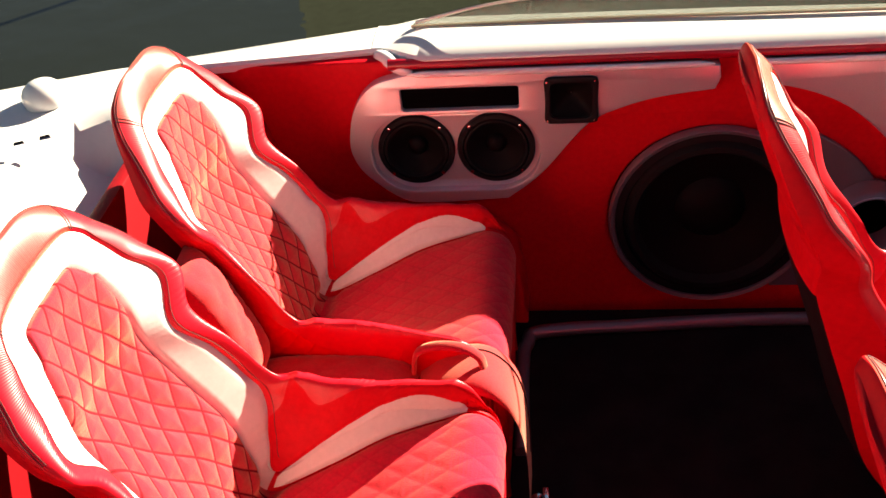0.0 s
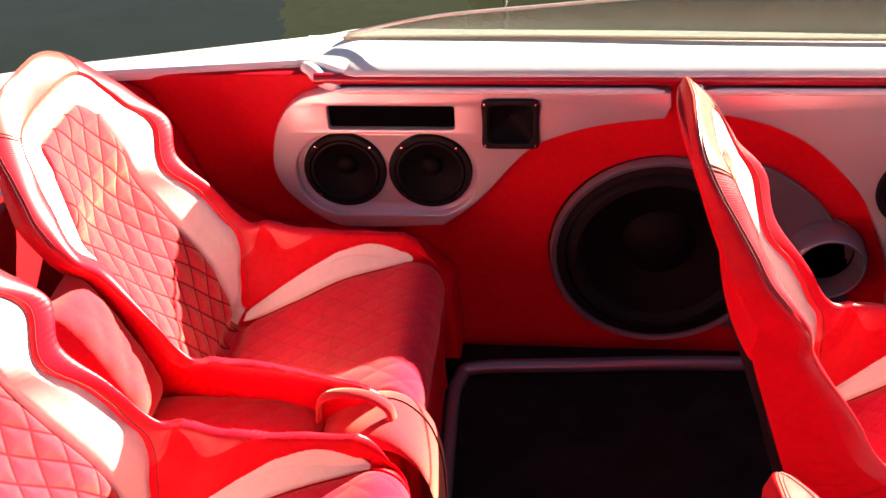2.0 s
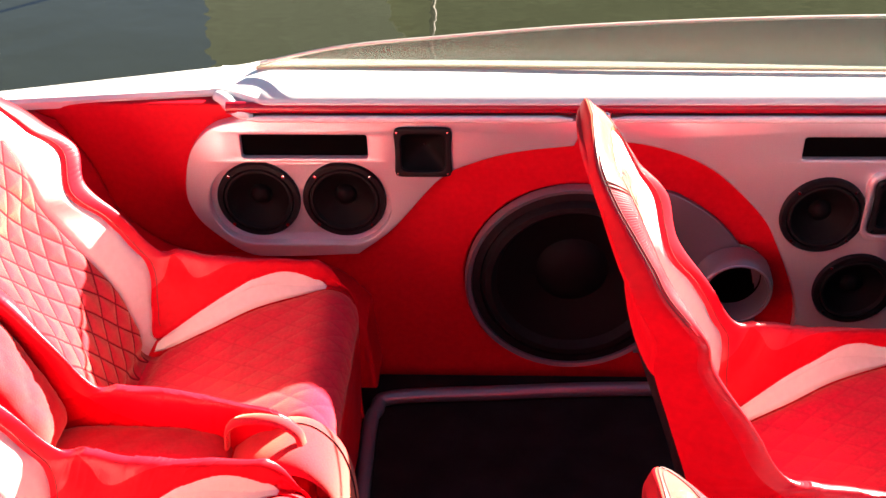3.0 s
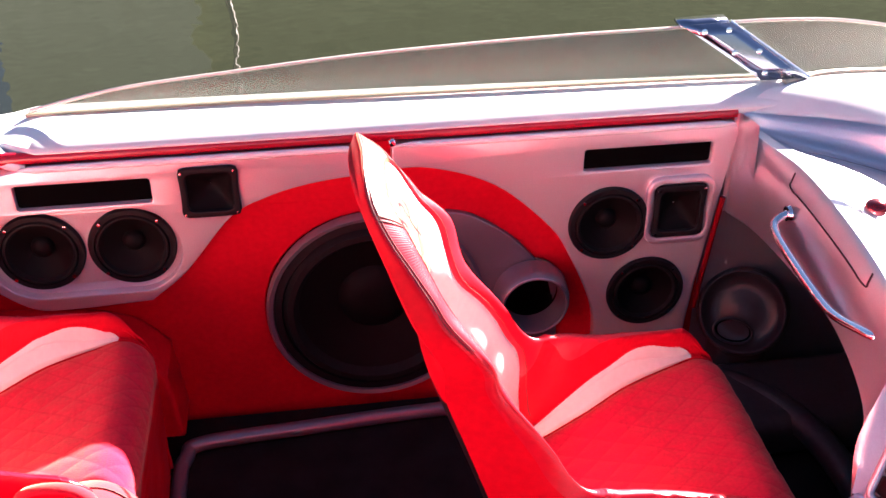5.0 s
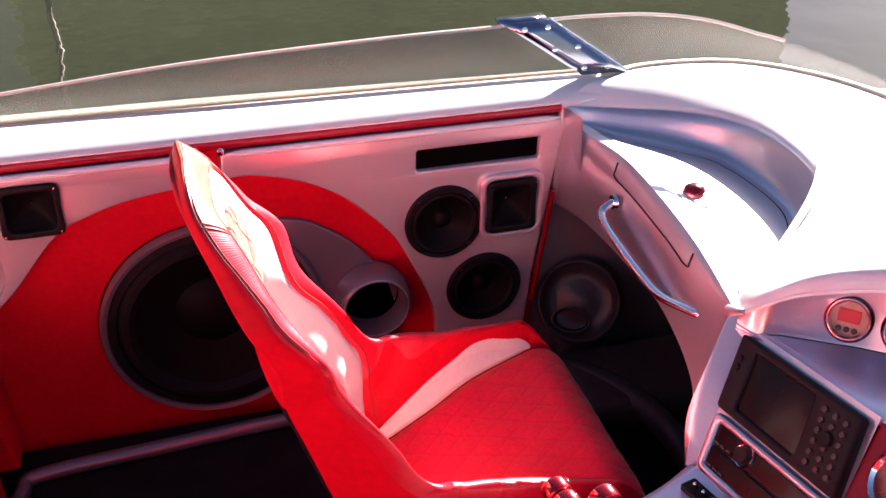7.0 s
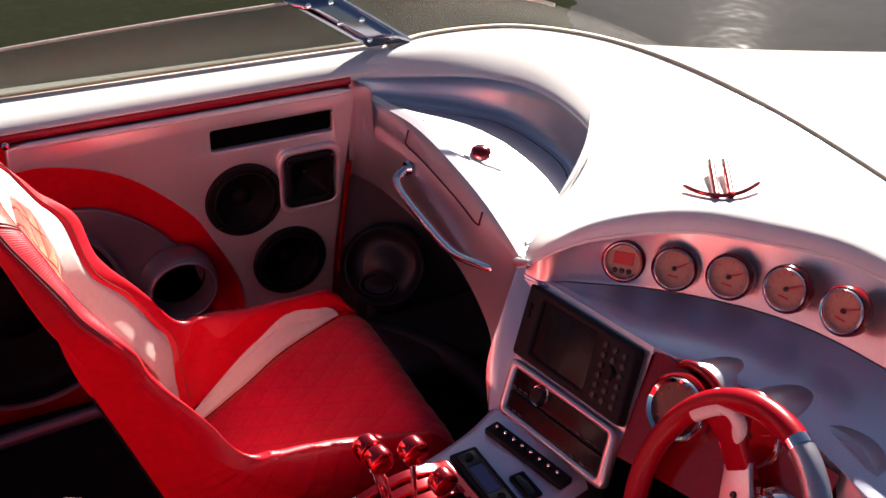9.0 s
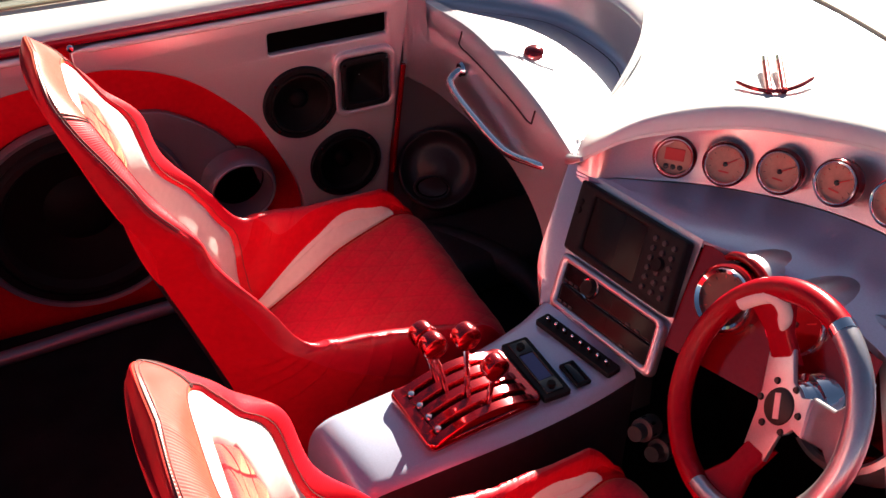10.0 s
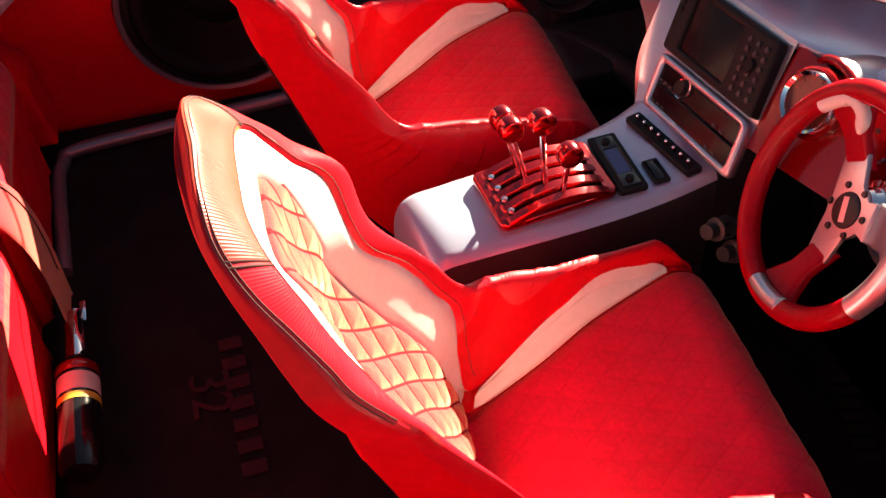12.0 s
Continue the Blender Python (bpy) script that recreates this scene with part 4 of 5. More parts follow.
h0, h1 = WC - WN * 0.145 + Vector((0, 0.000, 0.050)), WC - WN * (0.004 + DISH * 0.8)
to_helm = helm.matrix_basis.inverted()
part("boss", tube_bm([to_helm @ (h0 + (h1 - h0) * t) for t in (0.0, 0.30, 0.32, 0.50, 0.53, 0.70, 0.73, 0.86, 0.88, 1.0)], [0.044, 0.044, 0.036, 0.036, 0.041, 0.041, 0.033, 0.033, 0.038, 0.038], 32), chrome, helm, "polished chrome steering boss")

# centre console
con = thing("centre_console", "white and silver centre console between the front seats", "console")
top_l = catmull([(0.845, 0.995, 0.300), (0.850, 0.995, 0.380), (0.872, 0.993, 0.415), (0.93, 0.995, 0.424), (1.10, 1.015, 0.428), (1.215, 1.045, 0.432), (1.285, 1.075, 0.438)], 30)
top_r = catmull([(0.860, 0.858, 0.300), (0.866, 0.856, 0.380), (0.888, 0.855, 0.412), (0.95, 0.855, 0.420), (1.12, 0.862, 0.424), (1.24, 0.873, 0.430), (1.33, 0.888, 0.438)], 30)
dn = np.array([0, 0, -0.014])
sl, sr = np.array([0, 0.012, 0]), np.array([0, -0.012, 0])
lo_l, lo_r = top_l.copy() + sl, top_r.copy() + sr
lo_l[:, 2], lo_r[:, 2] = 0.0, 0.0
part("top_panel", loft_bm(top_l + sl + dn, top_l + sl * 0.4 + dn * 0.3, top_l * 0.96 + top_r * 0.04, top_l * 0.5 + top_r * 0.5 + np.array([0, 0, 0.004]), top_l * 0.04 + top_r * 0.96, top_r + sr * 0.4 + dn * 0.3, top_r + sr + dn), console_sky_tint, con, "glossy silver top")
part("side_panel", loft_bm(top_l + sl + dn, lo_l), charcoal, con, "dark grey side")
part("side_panel", loft_bm(top_r + sr + dn, lo_r), charcoal, con, "dark grey side")
part("end_panel", loft_bm([top_l[0] + sl + dn, top_r[0] + sr + dn], [lo_l[0], lo_r[0]]), console_sky_tint, con)

# throttle box
TB = Frame((0.975, 0.980, 0.431), (1.155, 0.996, 0.436), (0.975, 0.862, 0.430), (0, 0, 1))
thr = thing("throttle_box", "red anodised throttle box with four slots and levers", "throttle", TB.at(0, 0, 0.0))
part("base", plate_mesh("base", round_rect(-0.004, -TB.h - 0.002, TB.w + 0.006, 0.008, 0.014), [], 0.018, 0.006, anod_red), None, thr, m=pose(0, 0, 0.004))
part("slot_well", box_bm((TB.w - 0.030, TB.h - 0.024, 0.006), (TB.w / 2, -TB.h / 2, 0.013), 0.0), void, thr)
crown = [(0.010 + (TB.w - 0.018) * u, 0.013 + 0.019 * math.sin(math.pi * u) ** 0.8) for u in np.linspace(0, 1, 18)]
for k in range(5):
    y0, half = -0.0085 - 0.0258 * k, 0.0082 if k in (0, 4) else 0.0088
    rows = [[(x, y0 + half * dy, z + dz) for dy, dz in ((-1, -0.012), (-1, -0.003), (-0.8, 0.0), (0.8, 0.0), (1, -0.003), (1, -0.012))] for x, z in crown]
    part("rib", grid_bm(rows), anod_red, thr, "arched red anodised rib")
barrel = [(0.0, -0.0125), (0.014, -0.0125), (0.0182, -0.0105), (0.0192, -0.007), (0.0192, 0.007), (0.0182, 0.0105), (0.014, 0.0125), (0.0, 0.0125)]
for k, (xs, lift) in enumerate(((0.042, 0.126), (0.044, 0.126), (0.081, 0.146), (0.112, 0.094))):
    y = -0.021 - 0.026 * k
    foot = 0.5 * xs + 0.044
    lev = part("lever", tube_bm([(foot, y, 0.012), (foot * 0.55 + xs * 0.45, y, lift * 0.5), (xs, y, lift - 0.010)], [0.0055, 0.0045, 0.0045], 10), chrome, thr, "chrome lever")
    part("knob", lathe_bm(barrel, 32), anod_red, lev, "red anodised barrel knob", m=pose(xs, y, lift, 90))
    part("screw", lathe_bm([(0, 0.004), (0.0045, 0.003), (0.005, 0)], 12), chrome, thr, m=pose(0.020, y, 0.0175))

# trim-tab display, switch panel, small black switch
lcd = thing("trim_display", "black trim indicator with small blue display", "display", pose(1.193, 0.944, 0.437, 0, 0, 2))
part("case", plate_mesh("case", round_rect(-0.023, -0.066, 0.023, 0.066, 0.004), [], 0.010, 0.002, black_plastic), None, lcd)
part("bezel", plate_mesh("bezel", round_rect(-0.015, -0.058, 0.015, 0.058, 0.003), [round_rect(-0.012, -0.030, 0.012, 0.030, 0.002)], 0.003, 0.001, gloss_black), None, lcd, m=pose(0, 0, 0.006))
blue = mat("blue_display", (0.008, 0.018, 0.16), 0.2, coat=0.2)
part("display", box_bm((0.023, 0.058, 0.002), (0, 0, 0.0055), 0.0004, 1), blue, lcd)
for k in (-1, 1):
    part("knob", lathe_bm([(0, 0.006), (0.006, 0.005), (0.007, 0)], 14), rubber, lcd, m=pose(0, 0.045 * k, 0.007))
swp = thing("switch_panel", "black switch panel with a row of small toggles", "switches", pose(1.2755, 0.961, 0.441, 0, 0, 14.3))
part("plate", plate_mesh("plate", round_rect(-0.014, -0.080, 0.014, 0.080, 0.004), [], 0.010, 0.002, black_plastic), None, swp)
for k in range(8):
    tg = part("toggle", tube_bm([(0.002, 0.063 - 0.018 * k, 0.004), (-0.003, 0.063 - 0.018 * k, 0.014)], [0.0028, 0.0040], 8), rubber, swp)
    part("tip", lathe_bm([(0, 0.0022), (0.0022, 0.0014), (0.003, 0)], 8), chrome, tg, m=pose(-0.003, 0.063 - 0.018 * k, 0.0142))
bs = thing("rocker_switch", "small black rocker switch on the console", "switch", pose(1.243, 0.911, 0.436, 0, 0, 3))
part("bezel", plate_mesh("bezel", round_rect(-0.013, -0.026, 0.013, 0.026, 0.003), [round_rect(-0.009, -0.021, 0.009, 0.021, 0.002)], 0.006, 0.0015, black_plastic), None, bs)
part("rocker", box_bm((0.017, 0.040, 0.006), (0, 0, 0.001), 0.002, 2, pose(0, 0, 0, 6)), gloss_black, bs)

# ignition keys and fittings under the dash
for p in ((1.30, 0.80, 0.40), (1.325, 0.785, 0.36)):
    ft = thing("cable_fitting", "chrome cable fitting under the dash", "fitting", facing(p, (-0.8, -0.3, 0.3)))
    part("body", lathe_bm([(0, 0.03), (0.012, 0.03), (0.012, 0.012), (0.018, 0.010), (0.018, -0.02)], 18), charcoal, ft)
    part("nut", lathe_bm([(0.019, -0.004), (0.019, 0.006), (0.012, 0.006)], 6), polished, ft)

# deck over the dash, out to the windscreen and the bow
out = catmull([(1.50, 1.935, 0.682), (1.60, 1.965, 0.685), (1.754, 1.942, 0.690), (1.86, 1.87, 0.695), (1.94, 1.74, 0.702), (1.985, 1.55, 0.712), (1.995, 1.30, 0.722), (1.97, 1.03, 0.732), (1.93, 0.8, 0.738), (1.88, 0.5, 0.738), (1.80, 0.2, 0.72), (1.72, 0.0, 0.70)], 2 * N - 1)
inn = np.vstack([rim_out, catmull([rim_out[-1], (1.405, 1.215, 0.620), tuple(brow[2])], 6)[1:-1], brow[3:]])
inn = np.stack([np.interp(np.linspace(0, len(inn) - 1, 2 * N - 1), np.arange(len(inn)), inn[:, k]) for k in range(3)], 1)
# the edge rolls over steeply round the corner of the instrument housing
swell = np.interp(np.arange(2 * N - 1), (34, 46, 70, 80, 92), (0.0, 0.030, 0.026, 0.010, 0.0))
reach_ = np.linalg.norm(out - inn, axis=1)
strips = []
for t in (0.0, 0.015, 0.03, 0.05, 0.075, 0.105, 0.14, 0.19, 0.25, 0.375, 0.5, 0.625, 0.75, 0.875, 1.0):
    row = inn * (1 - t) + out * t
    d = reach_ * t
    row[:, 2] += 0.016 * math.sin(math.pi * t) - 0.013 * math.exp(-t / 0.02) + swell * (1 - np.exp(-d / 0.030)) * np.exp(-d / 0.40) * (1 - t)
    strips.append(row)
dashtop = part("dash_deck", loft_bm(*strips), gelcoat)
setting(dashtop, "glossy white deck over the dash in full sun", "deck")
fwd = [out]
for k in range(1, 12):
    t = k / 11
    tip = np.stack([np.linspace(1.56, 1.70, len(out)) + t * 3.0 * np.sin(np.linspace(0.25, 2.9, len(out))), np.linspace(2.04, -0.08, len(out)), np.full(len(out), 0.69 - 0.10 * t)], 1)
    row = out * (1 - min(1, t * 3)) + tip * min(1, t * 3)
    row[:, 1] = 0.98 + (row[:, 1] - 0.98) * (1 - 0.55 * t ** 2)
    fwd.append(row)
fore = part("foredeck", loft_bm(*fwd), gelcoat)
for k in (0, -1):
    rim_ = np.array([r[k] for r in fwd])
    way = 1 if k == 0 else -1
    sk = part("hull_side", loft_bm(rim_, rim_ + np.array([0, 0.03 * way, -0.04]), rim_ + np.array([0, 0.06 * way, -0.3]), rim_ + np.array([0, 0.02 * way, -1.0])), gelcoat)
    setting(sk, "glossy white hull side at the bow", "hull")
setting(fore, "glossy white foredeck beyond the windscreen", "deck")

# lifting eye: a round recess with a red rim and two upright pins
lift = thing("lifting_eye", "red anodised lifting eye with two pins in the deck", "fitting", facing((1.686, 1.091, 0.7465), (-0.095, 0.15, 0.98), 0, (0.575, 0.817, 0)))
part("ring", tube_bm([(0.060 * u, -0.045 + 0.045 * u * u, 0.001) for u in np.linspace(-1, 1, 30)], [0.001] + [0.0034] * 28 + [0.001], 8), anod_red, lift)
for q in (-0.011, 0.011):
    pin = part("pin", tube_bm([(q, -0.045, 0.001), (q, 0.0, 0.002), (q, 0.060, 0.003)], 0.0062, 12), anod_red, lift)
    part("tip", tube_bm([(q, 0.060, 0.003), (q, 0.080, 0.003)], 0.0066, 12), chrome, pin)

rest = part("footrest", box_bm((0.10, 0.75, 0.06), (1.73, 0.66, 0.075), 0.02, 3), charcoal)
setting(rest, "dark grey footrest ledge in the driver's footwell", "trim")


# ---- seats ----
# stations from the headrest's top over the back, the crease and the cushion to the floor, in the seat's own x (ahead), y, z
HUB = (-0.214, 0.784)
# the headrest's arch, fanned out from one hub: quilt, band, rim, shell (x, y, z)
ARCH = [
    ((-0.225, 0.000, 0.824), (-0.239, -0.000, 0.863), (-0.273, -0.000, 0.928), (-0.288, 0.000, 0.898)),
    ((-0.225, 0.032, 0.824), (-0.237, 0.047, 0.862), (-0.276, 0.058, 0.921), (-0.287, 0.052, 0.896)),
    ((-0.224, 0.056, 0.820), (-0.230, 0.086, 0.859), (-0.272, 0.103, 0.897), (-0.286, 0.093, 0.884)),
    ((-0.220, 0.065, 0.813), (-0.219, 0.106, 0.841), (-0.253, 0.133, 0.863), (-0.281, 0.123, 0.853)),
    ((-0.211, 0.072, 0.801), (-0.208, 0.116, 0.817), (-0.226, 0.152, 0.825), (-0.271, 0.145, 0.812)),
    ((-0.202, 0.078, 0.786), (-0.196, 0.127, 0.790), (-0.201, 0.170, 0.790), (-0.263, 0.160, 0.776)),
]
# centre x, z | quilt's edge, band's edge, rim, shell as x, y, z
BACK = [
    ((-0.212, 0.769), (-0.197, 0.085, 0.769), (-0.182, 0.136, 0.762), (-0.180, 0.184, 0.755), (-0.248, 0.172, 0.738)),
    ((-0.199, 0.696), (-0.181, 0.096, 0.700), (-0.149, 0.159, 0.704), (-0.129, 0.194, 0.695), (-0.229, 0.162, 0.676)),
    ((-0.190, 0.622), (-0.170, 0.099, 0.621), (-0.127, 0.128, 0.622), (-0.110, 0.170, 0.627), (-0.214, 0.141, 0.606)),
    ((-0.148, 0.538), (-0.124, 0.102, 0.537), (-0.072, 0.152, 0.543), (-0.054, 0.176, 0.543), (-0.181, 0.135, 0.519)),
    ((-0.086, 0.429), (-0.062, 0.112, 0.425), (-0.013, 0.164, 0.428), (0.017, 0.187, 0.449), (-0.129, 0.147, 0.394)),
    ((-0.045, 0.326), (-0.034, 0.116, 0.329), (-0.013, 0.146, 0.345), (0.079, 0.194, 0.433), (-0.076, 0.160, 0.278)),
    ((-0.016, 0.269), (-0.011, 0.108, 0.276), (-0.002, 0.124, 0.296), (0.128, 0.198, 0.429), (-0.019, 0.170, 0.194)),
]
CUSHION = [
    ((0.083, 0.294), (0.090, 0.127, 0.310), (0.104, 0.158, 0.345), (0.192, 0.200, 0.426), (0.061, 0.182, 0.091)),
    ((0.176, 0.325), (0.180, 0.157, 0.342), (0.186, 0.184, 0.377), (0.252, 0.203, 0.420), (0.148, 0.196, 0.030)),
    ((0.268, 0.351), (0.271, 0.186, 0.356), (0.278, 0.200, 0.367), (0.301, 0.210, 0.397), (0.225, 0.209, 0.020)),
    ((0.324, 0.361), (0.324, 0.199, 0.361), (0.325, 0.208, 0.361), (0.331, 0.216, 0.363), (0.274, 0.217, 0.019)),
    ((0.362, 0.336), (0.361, 0.200, 0.334), (0.360, 0.210, 0.332), (0.352, 0.219, 0.328), (0.302, 0.221, 0.019)),
    ((0.370, 0.262), (0.369, 0.201, 0.261), (0.367, 0.211, 0.259), (0.357, 0.222, 0.256), (0.311, 0.229, 0.018)),
    ((0.362, 0.022), (0.361, 0.201, 0.023), (0.359, 0.211, 0.023), (0.349, 0.223, 0.025), (0.310, 0.231, 0.011)),
]
STATIONS = BACK + CUSHION
NU, NQ, NB, NR, NS = 600, 48, 12, 18, 14


def seat_surface(low):
    """Rows of points across one half of a seat, from its middle outwards; low shortens the back."""
    c = np.array([[(cx, 0, cz), *edges] for (cx, cz), *edges in STATIONS])
    fan = np.array([[(HUB[0], 0, HUB[1]), *k] for k in ARCH])
    c = np.concatenate([fan, c])
    thick = np.interp(np.arange(len(c)), (0, len(ARCH) - 3, len(ARCH) + 1, len(ARCH) + 5), (0.9, 0.55, 0.62, 1))[:, None]
    c[:, 4] = c[:, 3] + (c[:, 4] - c[:, 3]) * thick
    weight = np.clip((len(ARCH) + 6.0 - np.arange(len(c))) / 5.0, 0, 1)[:, None]
    for k, share in ((0, 1.0), (1, -1.81), (2, 1.09)):
        pivot = (-0.015, 0.0, 0.280)[k]
        c[:, :, k] = pivot + (c[:, :, k] - pivot) * (1 - low * share * weight)
    fine = np.stack([catmull(c[:, k], NU) for k in range(5)], 1)
    rows = []
    for i, (C, Q, B, R, S) in enumerate(fine):
        row = []
        for j in range(NQ):
            t = j / NQ
            w = t * t if i > NU * len(ARCH) // (len(ARCH) + len(STATIONS) - 1) + 6 else t
            row.append(C + np.array([(Q[0] - C[0]) * t * t, (Q[1] - C[1]) * t, (Q[2] - C[2]) * w]))
        for j in range(NB):
            row.append(Q + (B - Q) * (j / NB))
        away = R - S
        away = away / (np.linalg.norm(away) + 1e-9)
        for j in range(NR):
            t = j / NR
            row.append(B + (R - B) * t + away * (0.006 + 0.008 * float(np.clip((0.76 - 0.3 * low - R[2]) / 0.14, 0, 1))) * math.sin(math.pi * t) ** 0.8)
        out = np.array([0, R[1], max(0.0, R[2] - HUB[1])])
        out = out / (np.linalg.norm(out) + 1e-9)
        for j in range(NS + 1):
            t = j / NS
            row.append(R + (S - R) * t + out * (0.007 * math.sin(math.pi * t * 1.6) if t < 0.625 else 0.0))
        lip = np.array(row[NQ + NB :])
        for _ in range(28):
            lip[1:-1] = 0.5 * lip[1:-1] + 0.25 * (lip[:-2] + lip[2:])
        # a flat ledge along the top of the cushion's bolsters
        flat = float(np.clip((i / NU - 0.49) / 0.07, 0, 1) * np.clip((0.86 - i / NU) / 0.07, 0, 1))
        below = lip[:, 2].max() - lip[:, 2]
        crest_x = lip[np.argmin(below), 0]
        raise_ = 0.450 - 0.13 * (crest_x - 0.03) - lip[:, 2].max()
        top = 1 - np.clip((below - 0.008) / 0.014, 0, 1)
        lip[:, 2] += flat * top * top * (3 - 2 * top) * (raise_ + 0.94 * below)
        on = np.where(top > 0.5)[0]
        spread = np.linspace(lip[on[0], 1] - 0.002, max(lip[on[-1], 1], lip[on, 1].max()) + 0.013, len(on)) - lip[on, 1]
        lip[on, 1] += spread * flat
        lip[on[-1] + 1 :, 1] += spread[-1] * flat * np.exp(-(np.arange(on[-1] + 1, len(lip)) - on[-1]) / 5.0)
        for _ in range(3):
            lip[1:-1] = 0.5 * lip[1:-1] + 0.25 * (lip[:-2] + lip[2:])
        row[NQ + NB :] = list(lip)
        rows.append(row)
    return np.array(rows)


def seat_normals(g):
    du, dv = np.gradient(g, axis=0), np.gradient(g, axis=1)
    n = np.cross(du, dv)
    n /= np.linalg.norm(n, axis=2, keepdims=True) + 1e-12
    return n


def region_bm(g, mask, uvs):
    """Mesh of those cells of the grid g that the mask picks."""
    bm = bmesh.new()
    layer = bm.loops.layers.uv.new("uv")
    made = {}
    for i, j in np.argwhere(mask):
        ring = ((i, j), (i + 1, j), (i + 1, j + 1), (i, j + 1))
        for k in ring:
            if k not in made:
                made[k] = bm.verts.new(g[k])
        f = bm.faces.new([made[k] for k in ring])
        for lp, k in zip(f.loops, ring):
            lp[layer].uv = uvs[k]
    return bm


def build_seat(low=0.0):
    half = seat_surface(low)
    g = np.concatenate([half[:, :0:-1] * np.array([1, -1, 1]), half], 1)
    nv = g.shape[1]
    mid = (nv - 1) // 2
    n = seat_normals(g)
    if n[NU // 3, mid][0] < 0:
        n = -n
    n[:, mid] = n[:, mid + 1] * np.array([1, 0, 1])
    n[0] = n[1]
    n[0, :, 1] = 0
    hub_row = int(len(ARCH) * NU / (len(ARCH) + len(STATIONS) - 1)) + 4
    near = np.clip(1 - (np.abs(np.arange(nv) - mid) - 4) / 10.0, 0, 1)[None, :, None] * (np.arange(NU) < hub_row)[:, None, None]
    n = n * (1 - near) + n[hub_row, mid] * near
    n /= np.linalg.norm(n, axis=2, keepdims=True) + 1e-12
    run = lambda col: np.r_[0, np.cumsum(np.linalg.norm(np.diff(g[:, mid + col], axis=0), axis=1))]
    s, sr = run(0), run(NQ + NB + NR // 2)
    vcol = np.abs(np.arange(nv) - mid)
    yy = g[:, :, 1]
    crease = int(np.argmin(np.linalg.norm(g[:, mid] - np.array([-0.015, 0, 0.280]), axis=1)))
    sc = s[crease]
    # diamonds: two families of seams pressed into the padding
    saw = lambda q: 1 - np.abs((q % 1.0) - 0.5) * 2
    fade = np.clip(1 - s / 0.12, 0, 1)[:, None]
    sl = s[:, None] + fade * (g[:, mid, 2][:, None] - g[:, :, 2])
    warp = 0.003 * np.sin(sl * 31 + yy * 17)
    qa, qb = (sl + warp) / 0.072 + yy / 0.047, (sl - warp) / 0.072 - yy / 0.047
    da, db = saw(qa), saw(qb)
    quilt_uvs = np.stack([qa + 40, qb + 40], 2)
    puff = 1 - (1 - np.minimum(da, db)) ** 2.2
    quilt = (vcol < NQ)[None, :] & np.ones((NU, 1), bool)
    edge = 1 - (1 - np.clip((NQ - vcol) / 9.0, 0, 1))[None, :] ** 2
    front = np.searchsorted(s, sc + 0.46)
    span = np.clip((front - np.arange(NU)) / 14.0, 0, 1)
    soft = np.where(np.arange(NU) < crease, 1.0, 0.28)
    ease = np.clip(0.3 + s / 0.10, 0, 1)[:, None]
    depth = np.where(quilt, (0.0048 * puff * soft[:, None] + 0.006) * ease * edge * span[:, None], 0)
    depth -= 0.020 * np.exp(-(((s - sc) / 0.022) ** 2))[:, None] * (vcol < NQ + NB)
    for col in (NQ, NQ + NB):
        depth -= 0.0045 * np.exp(-(((vcol - col) / 1.0) ** 2))[None, :]
    rumple = np.array([[noise.noise(Vector((s[i] * 14, yy[i, j] * 14, 3.1))) for j in range(0, nv)] for i in range(0, NU, 4)])
    depth += 0.0022 * np.repeat(rumple, 4, 0)[:NU] * (vcol < NQ + NB + NR)
    g2 = g + n * depth[:, :, None]
    across = np.cumsum(np.r_[0, np.ones(nv - 1)])[None, :] * 0.004 + 0 * yy
    uvs = np.stack([np.broadcast_to(sr[:, None], (NU, nv)), across], 2)
    cell = np.minimum(vcol[:-1], vcol[1:])
    cu = np.arange(NU - 1)[:, None] + 0 * cell[None, :]
    cv = cell[None, :] + 0 * cu
    su = s[:-1, None] + 0 * cv
    port = np.arange(nv - 1)[None, :] >= mid + 0 * cu
    inner, band = cv < NQ, (cv >= NQ) & (cv < NQ + NB)
    back_quilt = inner & (cu < crease)
    cush_quilt = inner & (cu >= crease) & (cu < front)
    inset = band & (cu < crease - 2)
    rest = ~(back_quilt | cush_quilt | inset)
    shell = rest & (cv >= NQ + NB + NR + 3)
    apron = rest & (cu >= front) & (cv < NQ + NB)
    rim = rest & ~shell & ~apron & (su < sc + 0.43)
    inner_side = rim & (cu > int(0.55 * NU)) & (cv < NQ + NB + NR - 7)
    rim &= ~inner_side
    corner = int(2.35 * NU / (len(ARCH) + len(STATIONS) - 1))
    headpiece = cu < corner
    bolster = rest & ~shell & ~apron & ~rim & ~inner_side
    root = thing("bucket_seat", "red and pale leather bucket seat with diamond quilting", "seat")
